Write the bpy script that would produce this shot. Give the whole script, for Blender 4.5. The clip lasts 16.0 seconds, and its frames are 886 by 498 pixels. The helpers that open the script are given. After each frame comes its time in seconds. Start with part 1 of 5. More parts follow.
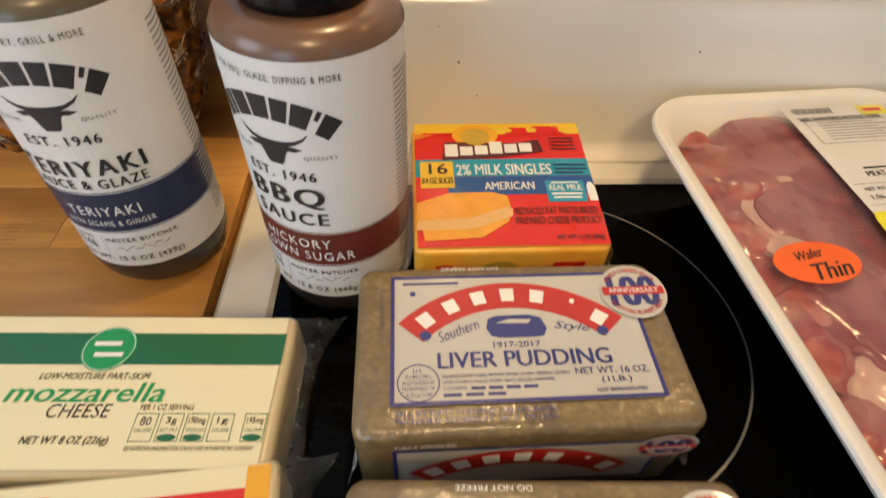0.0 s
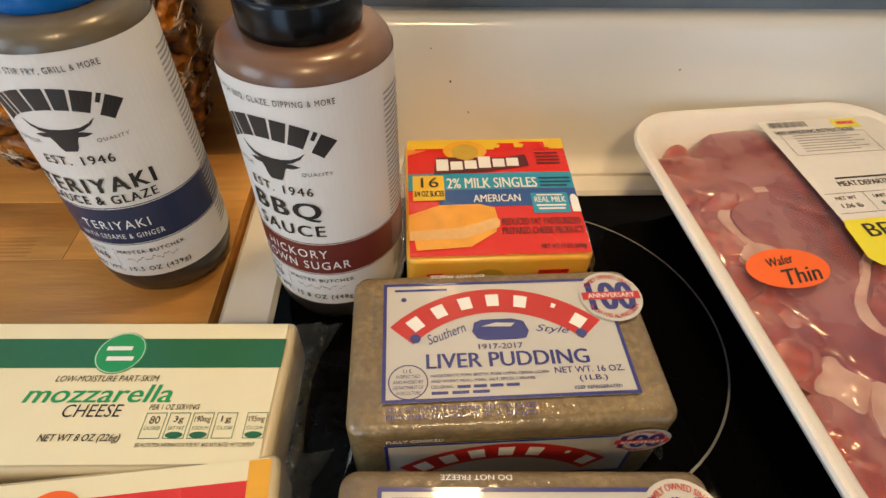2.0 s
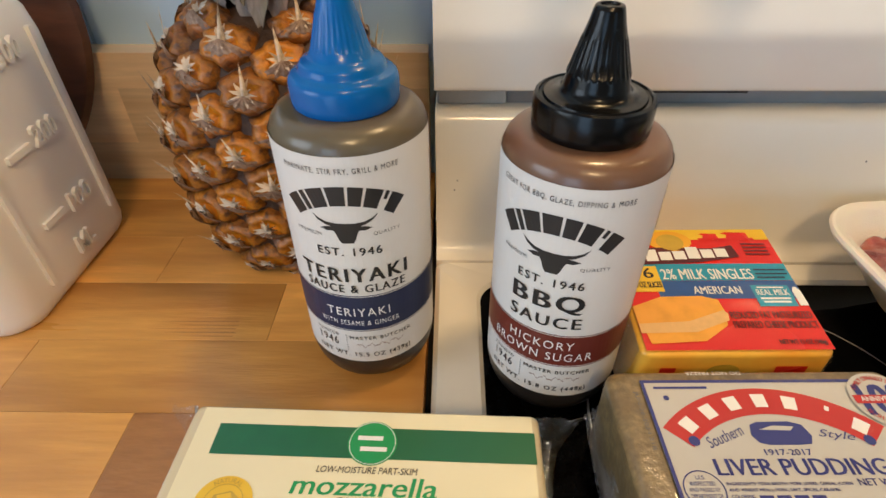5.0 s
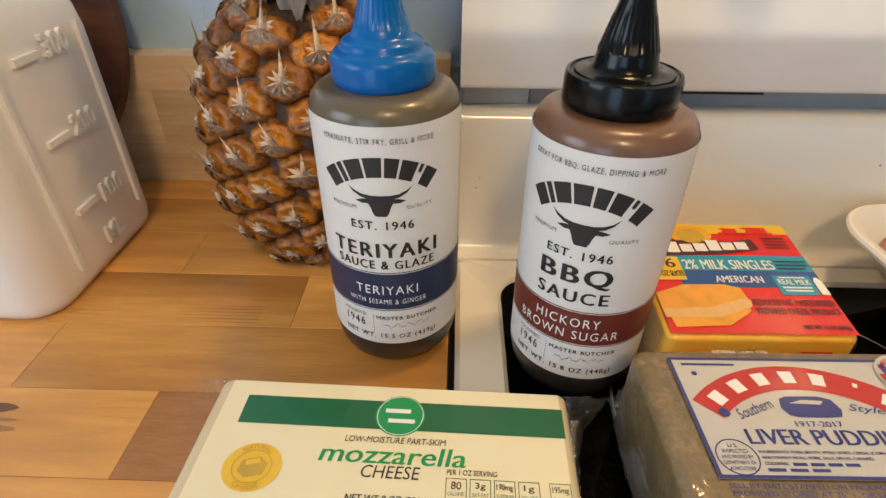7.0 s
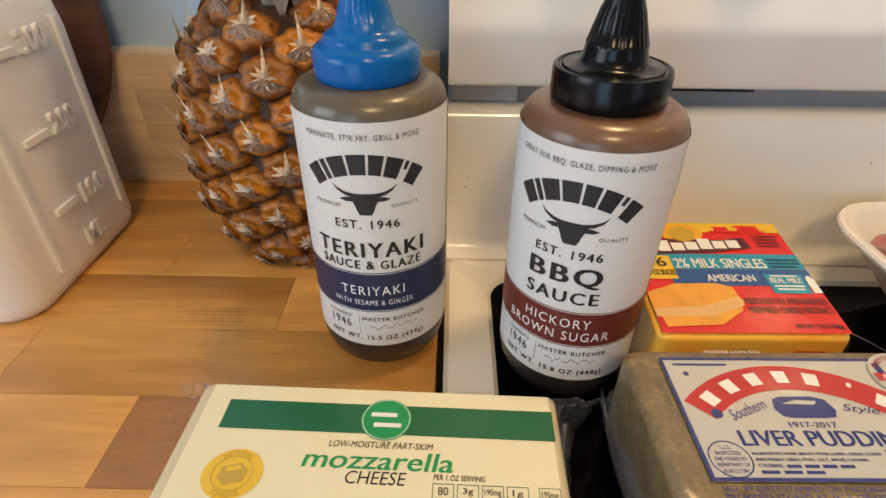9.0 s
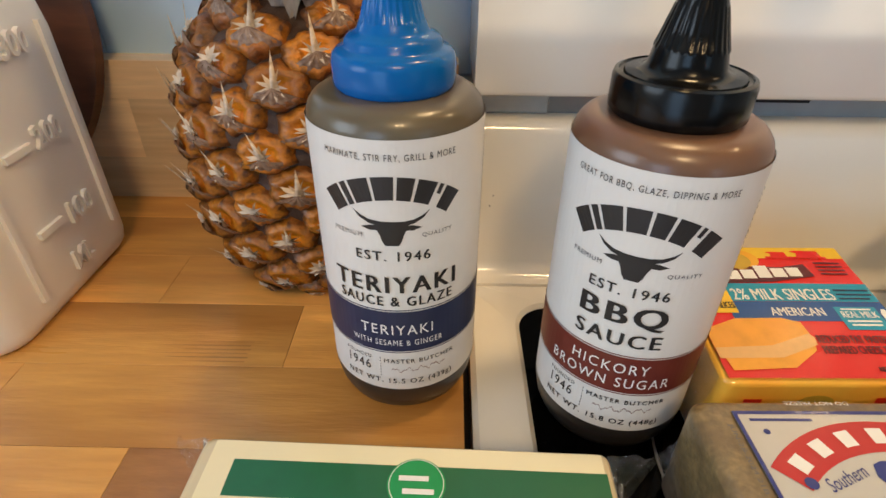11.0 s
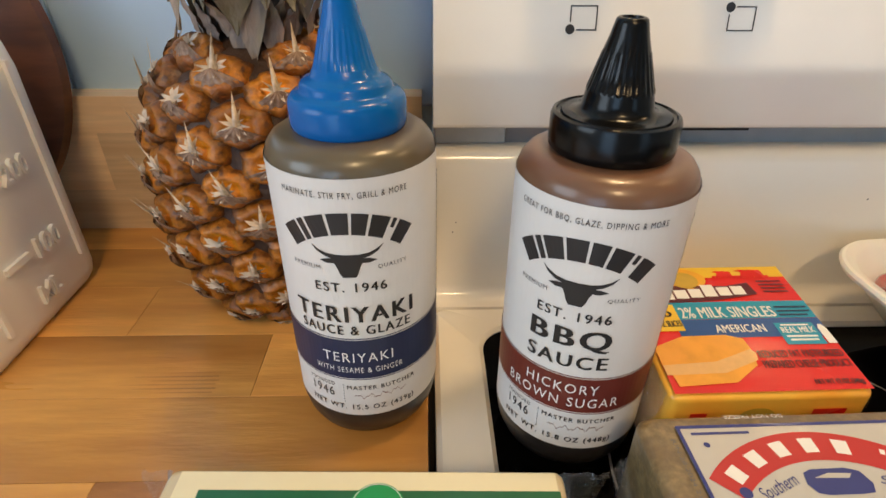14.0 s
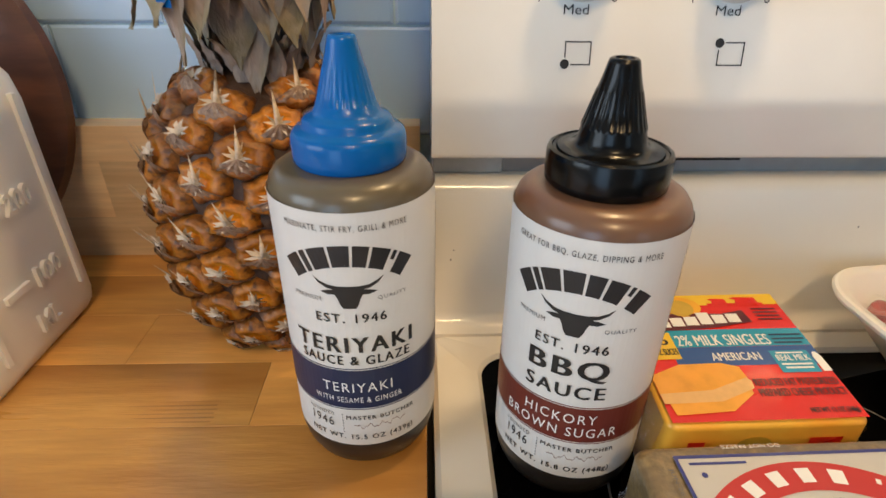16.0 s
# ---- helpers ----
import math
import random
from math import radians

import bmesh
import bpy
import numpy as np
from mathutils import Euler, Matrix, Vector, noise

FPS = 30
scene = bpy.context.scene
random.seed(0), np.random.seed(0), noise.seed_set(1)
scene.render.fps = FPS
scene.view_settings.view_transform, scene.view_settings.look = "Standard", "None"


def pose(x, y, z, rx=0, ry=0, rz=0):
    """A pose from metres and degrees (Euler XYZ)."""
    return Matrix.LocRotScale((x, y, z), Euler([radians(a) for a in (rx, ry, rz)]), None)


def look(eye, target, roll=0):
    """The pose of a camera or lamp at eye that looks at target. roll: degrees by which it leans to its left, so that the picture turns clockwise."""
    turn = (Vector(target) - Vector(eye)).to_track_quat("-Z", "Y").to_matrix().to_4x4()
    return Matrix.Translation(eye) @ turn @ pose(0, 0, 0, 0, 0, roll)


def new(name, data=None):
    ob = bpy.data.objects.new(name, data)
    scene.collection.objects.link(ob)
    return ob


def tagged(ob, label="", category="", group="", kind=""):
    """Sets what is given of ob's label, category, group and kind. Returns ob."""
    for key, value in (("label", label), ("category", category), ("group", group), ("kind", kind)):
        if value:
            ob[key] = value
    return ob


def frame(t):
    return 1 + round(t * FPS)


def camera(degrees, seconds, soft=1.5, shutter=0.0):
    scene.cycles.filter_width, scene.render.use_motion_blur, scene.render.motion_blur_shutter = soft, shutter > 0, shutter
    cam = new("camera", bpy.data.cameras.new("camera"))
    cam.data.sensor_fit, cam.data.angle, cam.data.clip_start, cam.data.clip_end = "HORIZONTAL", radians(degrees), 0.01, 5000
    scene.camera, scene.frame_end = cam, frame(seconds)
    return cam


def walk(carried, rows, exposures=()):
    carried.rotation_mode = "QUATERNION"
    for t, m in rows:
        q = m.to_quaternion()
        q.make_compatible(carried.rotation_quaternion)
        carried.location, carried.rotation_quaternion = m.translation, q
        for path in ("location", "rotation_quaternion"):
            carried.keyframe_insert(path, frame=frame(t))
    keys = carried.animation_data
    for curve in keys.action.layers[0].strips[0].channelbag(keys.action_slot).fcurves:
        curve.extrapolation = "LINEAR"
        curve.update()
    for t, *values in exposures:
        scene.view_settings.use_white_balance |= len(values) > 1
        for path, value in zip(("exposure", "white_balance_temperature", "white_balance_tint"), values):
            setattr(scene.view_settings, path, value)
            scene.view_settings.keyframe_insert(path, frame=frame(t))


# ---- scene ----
cam = camera(78.7, 16.0, shutter=0.5)
PATH = [
    (0, (0.014, 0.022, 0.216), (0.117, 1.372, -1.257), 2.7),
    (0.5, (0.014, 0.006, 0.21), (0.126, 1.355, -1.262), 3.1),
    (1, (0.017, 0.016, 0.22), (0.138, 1.378, -1.24), 3.3),
    (1.5, (0.019, 0.016, 0.223), (0.127, 1.391, -1.225), 2.6),
    (2, (0.019, 0.011, 0.226), (0.111, 1.393, -1.217), 1.9),
    (2.5, (0.018, 0.01, 0.227), (0.112, 1.391, -1.216), 2.1),
    (3, (0.016, 0.005, 0.227), (0.101, 1.398, -1.205), 1.8),
    (3.5, (0.016, 0.005, 0.224), (0.103, 1.409, -1.198), 1.9),
    (4, (0.014, 0.003, 0.228), (0.074, 1.439, -1.163), 1.2),
    (4.2, (-0.011, 0.014, 0.241), (0.048, 1.497, -1.1), 1.8),
    (4.5, (-0.054, 0.023, 0.237), (-0.061, 1.511, -1.099), -0.3),
    (5, (-0.073, 0.017, 0.233), (-0.103, 1.578, -1.017), -0.4),
    (5.2, (-0.076, 0.013, 0.235), (-0.104, 1.584, -1.002), -0.3),
    (7.3, (-0.084, -0.003, 0.215), (-0.129, 1.639, -0.927), 0.4),
    (7.5, (-0.081, 0.002, 0.221), (-0.126, 1.62, -0.954), 0.1),
    (8, (-0.081, 0.0, 0.22), (-0.126, 1.622, -0.95), 0.2),
    (10.5, (-0.085, 0.015, 0.202), (-0.065, 1.683, -0.901), 1.0),
    (11, (-0.096, 0.031, 0.203), (-0.108, 1.691, -0.912), 0.7),
    (11.5, (-0.097, 0.025, 0.202), (-0.119, 1.692, -0.902), 0.6),
    (12, (-0.083, 0.028, 0.194), (-0.045, 1.695, -0.91), 1.6),
    (12.5, (-0.089, 0.025, 0.197), (-0.056, 1.699, -0.896), 1.3),
    (13, (-0.079, 0.034, 0.204), (-0.004, 1.711, -0.884), 1.6),
    (13.5, (-0.08, 0.033, 0.202), (-0.017, 1.718, -0.875), 1.0),
    (14, (-0.086, 0.025, 0.212), (-0.031, 1.723, -0.844), 0.6),
    (14.5, (-0.081, 0.027, 0.214), (-0.014, 1.74, -0.817), 0.7),
    (15, (-0.088, 0.02, 0.218), (-0.045, 1.753, -0.779), 0.3),
    (15.5, (-0.091, 0.017, 0.225), (-0.026, 1.763, -0.749), 0.8),
    (16, (-0.087, 0.024, 0.217), (-0.019, 1.762, -0.771), 0.7),
]
U = 0.91          # metres for one unit of the plan below


def V(x, y, z):
    return Vector((x, y, z)) * U


walk(cam, [(t, look(eye, target, roll)) for t, eye, target, roll in PATH])

# ---- light ----
world = bpy.data.worlds.new("world")
scene.world = world
world.use_nodes = True
sky = world.node_tree.nodes.new("ShaderNodeTexSky")
sky.sky_type, sky.sun_disc = "NISHITA", False
sky.sun_elevation, sky.sun_rotation = radians(40), radians(-70)
world.node_tree.links.new(sky.outputs[0], world.node_tree.nodes["Background"].inputs[0])
world.node_tree.nodes["Background"].inputs[1].default_value = 0.1


def area(name, at, to, sx, sy, watts, colour):
    la = bpy.data.lights.new(name, "AREA")
    la.shape, la.size, la.size_y, la.energy, la.color = "RECTANGLE", sx * U, sy * U, watts, colour
    ob = new(name, la)
    ob.matrix_world = look(V(*at), V(*to))
    return ob


# two bulbs under the cooker hood, the kitchen's ceiling lamp, and the daylight in the window and the glass door
area("hood_lamp", (0.068, 0.27, 0.605), (0.068, 0.24, 0.0), 0.06, 0.05, 1.10, (1.0, 0.675, 0.335))
area("hood_lamp", (0.44, 0.27, 0.605), (0.44, 0.24, 0.0), 0.06, 0.05, 0.50, (1.0, 0.675, 0.335))
area("ceiling_lamp", (0.10, -1.05, 1.5), (-0.3, 0.1, 0.1), 0.30, 0.30, 10.5, (1.0, 0.675, 0.335))
area("window_light", (-1.64, -0.55, 0.62), (-0.3, 0.30, 0.15), 0.9, 0.8, 10.0, (0.70, 0.83, 0.96))
area("door_light", (-1.10, -2.19, 0.05), (-0.8, 0.0, 0.05), 1.0, 1.9, 17.0, (0.46, 0.70, 1.0))
area("door_light", (1.80, -2.19, 0.05), (1.4, 0.0, 0.05), 0.8, 1.9, 4.0, (0.42, 0.70, 1.0))


# ---- materials ----
def mat(name, colour, rough=0.5, metal=0.0, vary=0.08, size=120.0, bump=0.0, bump_size=400.0, coat=0.0, spec=0.5,
        second=None, second_size=8.0, sub=0.0, stretch=(1, 1, 1), per_object=0.0):
    """A surface whose colour varies at two scales, with fine relief."""
    m = bpy.data.materials.new(name)
    m.use_nodes = True
    nt = m.node_tree
    b = nt.nodes["Principled BSDF"]
    co = nt.nodes.new("ShaderNodeTexCoord")
    mp = nt.nodes.new("ShaderNodeMapping")
    mp.inputs["Scale"].default_value = stretch
    nt.links.new(co.outputs["Object"], mp.inputs[0])
    fine = nt.nodes.new("ShaderNodeTexNoise")
    fine.inputs["Scale"].default_value, fine.inputs["Detail"].default_value = size, 4
    nt.links.new(mp.outputs[0], fine.inputs["Vector"])
    wide = nt.nodes.new("ShaderNodeTexNoise")
    wide.inputs["Scale"].default_value, wide.inputs["Detail"].default_value = second_size, 3
    nt.links.new(mp.outputs[0], wide.inputs["Vector"])
    ramp = nt.nodes.new("ShaderNodeValToRGB")
    c = Vector(colour)
    lo, hi = c * (1 - vary), c * (1 + vary)
    ramp.color_ramp.elements[0].position, ramp.color_ramp.elements[1].position = 0.3, 0.7
    ramp.color_ramp.elements[0].color = (*[max(v, 0) for v in lo], 1)
    ramp.color_ramp.elements[1].color = (*[min(v, 1) for v in hi], 1)
    nt.links.new(fine.outputs[0], ramp.inputs[0])
    mix = nt.nodes.new("ShaderNodeMix")
    mix.data_type = "RGBA"
    mix.inputs["B"].default_value = (*(second or [v * (1 - vary * 0.7) for v in colour]), 1)
    grip = nt.nodes.new("ShaderNodeMapRange")
    grip.inputs["From Min"].default_value, grip.inputs["From Max"].default_value = 0.42, 0.68
    nt.links.new(wide.outputs[0], grip.inputs[0])
    nt.links.new(grip.outputs[0], mix.inputs["Factor"])
    nt.links.new(ramp.outputs[0], mix.inputs["A"])
    out = mix.outputs["Result"]
    if per_object:
        info = nt.nodes.new("ShaderNodeObjectInfo")
        rg = nt.nodes.new("ShaderNodeMapRange")
        rg.inputs["To Min"].default_value, rg.inputs["To Max"].default_value = 1 - per_object, 1 + per_object
        nt.links.new(info.outputs["Random"], rg.inputs[0])
        hs = nt.nodes.new("ShaderNodeHueSaturation")
        nt.links.new(out, hs.inputs["Color"])
        nt.links.new(rg.outputs[0], hs.inputs["Value"])
        out = hs.outputs[0]
    nt.links.new(out, b.inputs["Base Color"])
    rr = nt.nodes.new("ShaderNodeMapRange")
    rr.inputs["To Min"].default_value, rr.inputs["To Max"].default_value = max(rough * 0.8, 0.02), min(rough * 1.25, 1)
    nt.links.new(wide.outputs[0], rr.inputs[0])
    nt.links.new(rr.outputs[0], b.inputs["Roughness"])
    b.inputs["Metallic"].default_value = metal
    b.inputs["Specular IOR Level"].default_value = spec
    b.inputs["Coat Weight"].default_value, b.inputs["Coat Roughness"].default_value = coat, 0.06
    if sub:
        b.inputs["Subsurface Weight"].default_value = sub
        b.inputs["Subsurface Radius"].default_value = (0.006, 0.003, 0.002)
        b.inputs["Subsurface Scale"].default_value = 1.0
    if bump:
        rel = nt.nodes.new("ShaderNodeTexNoise")
        rel.inputs["Scale"].default_value, rel.inputs["Detail"].default_value = bump_size, 3
        nt.links.new(mp.outputs[0], rel.inputs["Vector"])
        bp = nt.nodes.new("ShaderNodeBump")
        bp.inputs["Strength"].default_value, bp.inputs["Distance"].default_value = bump, 0.002
        nt.links.new(rel.outputs[0], bp.inputs["Height"])
        nt.links.new(bp.outputs[0], b.inputs["Normal"])
        nt.links.new(bp.outputs[0], b.inputs["Coat Normal"])
    return m


def film(name, tint=(0.95, 0.95, 0.93), clear=0.75, rough=0.08, crease=0.4, size=90):
    """Thin clear plastic film: mostly see-through, glossy at a slant."""
    m = bpy.data.materials.new(name)
    m.use_nodes = True
    nt = m.node_tree
    nt.nodes.clear()
    out = nt.nodes.new("ShaderNodeOutputMaterial")
    tr = nt.nodes.new("ShaderNodeBsdfTransparent")
    tr.inputs[0].default_value = (*tint, 1)
    gl = nt.nodes.new("ShaderNodeBsdfGlossy")
    gl.inputs["Roughness"].default_value = rough
    fr = nt.nodes.new("ShaderNodeLayerWeight")
    fr.inputs[0].default_value = 0.5
    pw = nt.nodes.new("ShaderNodeMath")
    pw.operation = "POWER"
    pw.inputs[1].default_value = 4.0
    add = nt.nodes.new("ShaderNodeMath")
    add.operation, add.use_clamp = "ADD", True
    add.inputs[1].default_value = 1 - clear
    mx = nt.nodes.new("ShaderNodeMixShader")
    no = nt.nodes.new("ShaderNodeTexNoise")
    no.inputs["Scale"].default_value = size
    bp = nt.nodes.new("ShaderNodeBump")
    bp.inputs["Strength"].default_value, bp.inputs["Distance"].default_value = crease, 0.002
    nt.links.new(no.outputs[0], bp.inputs["Height"])
    nt.links.new(bp.outputs[0], gl.inputs["Normal"])
    nt.links.new(fr.outputs["Facing"], pw.inputs[0])
    nt.links.new(pw.outputs[0], add.inputs[0])
    nt.links.new(add.outputs[0], mx.inputs[0])
    nt.links.new(tr.outputs[0], mx.inputs[1])
    nt.links.new(gl.outputs[0], mx.inputs[2])
    nt.links.new(mx.outputs[0], out.inputs[0])
    return m


def wood(name, light, dark, along=(1.0, 14.0, 14.0), rough=0.30, per_object=0.22):
    """Oiled wood: long grain, a few dark streaks, a slight sheen; the tone shifts from piece to piece."""
    m = mat(name, light, rough, vary=0.10, size=26, second=dark, second_size=5, stretch=along, bump=0.12, bump_size=60,
            coat=0.25, per_object=per_object)
    nt = m.node_tree
    info = next(n for n in nt.nodes if n.type == "OBJECT_INFO")
    mp = next(n for n in nt.nodes if n.type == "MAPPING")
    sh = nt.nodes.new("ShaderNodeVectorMath")
    sh.operation = "SCALE"
    sh.inputs[0].default_value = (9.0, 5.0, 3.0)
    nt.links.new(info.outputs["Random"], sh.inputs["Scale"])
    nt.links.new(sh.outputs[0], mp.inputs["Location"])
    return m


def faded_out(m, rim, reach):
    """The colour runs out to the rim's colour at that distance from the piece's own centre, in ragged streaks."""
    nt = m.node_tree
    b = nt.nodes["Principled BSDF"]
    old = b.inputs["Base Color"].links[0].from_socket
    co = nt.nodes.new("ShaderNodeTexCoord")
    ln = nt.nodes.new("ShaderNodeVectorMath")
    ln.operation = "LENGTH"
    nt.links.new(co.outputs["Object"], ln.inputs[0])
    no = nt.nodes.new("ShaderNodeTexNoise")
    no.inputs["Scale"].default_value = 420
    nt.links.new(co.outputs["Object"], no.inputs["Vector"])
    ad = nt.nodes.new("ShaderNodeMath")
    ad.operation = "MULTIPLY_ADD"
    ad.inputs[1].default_value = reach * 0.9
    nt.links.new(no.outputs[0], ad.inputs[0])
    nt.links.new(ln.outputs["Value"], ad.inputs[2])
    mr = nt.nodes.new("ShaderNodeMapRange")
    mr.inputs["From Min"].default_value, mr.inputs["From Max"].default_value = reach * 0.75, reach * 1.45
    nt.links.new(ad.outputs[0], mr.inputs[0])
    mx = nt.nodes.new("ShaderNodeMix")
    mx.data_type = "RGBA"
    mx.inputs["B"].default_value = (*rim, 1)
    nt.links.new(mr.outputs[0], mx.inputs["Factor"])
    nt.links.new(old, mx.inputs["A"])
    nt.links.new(mx.outputs["Result"], b.inputs["Base Color"])


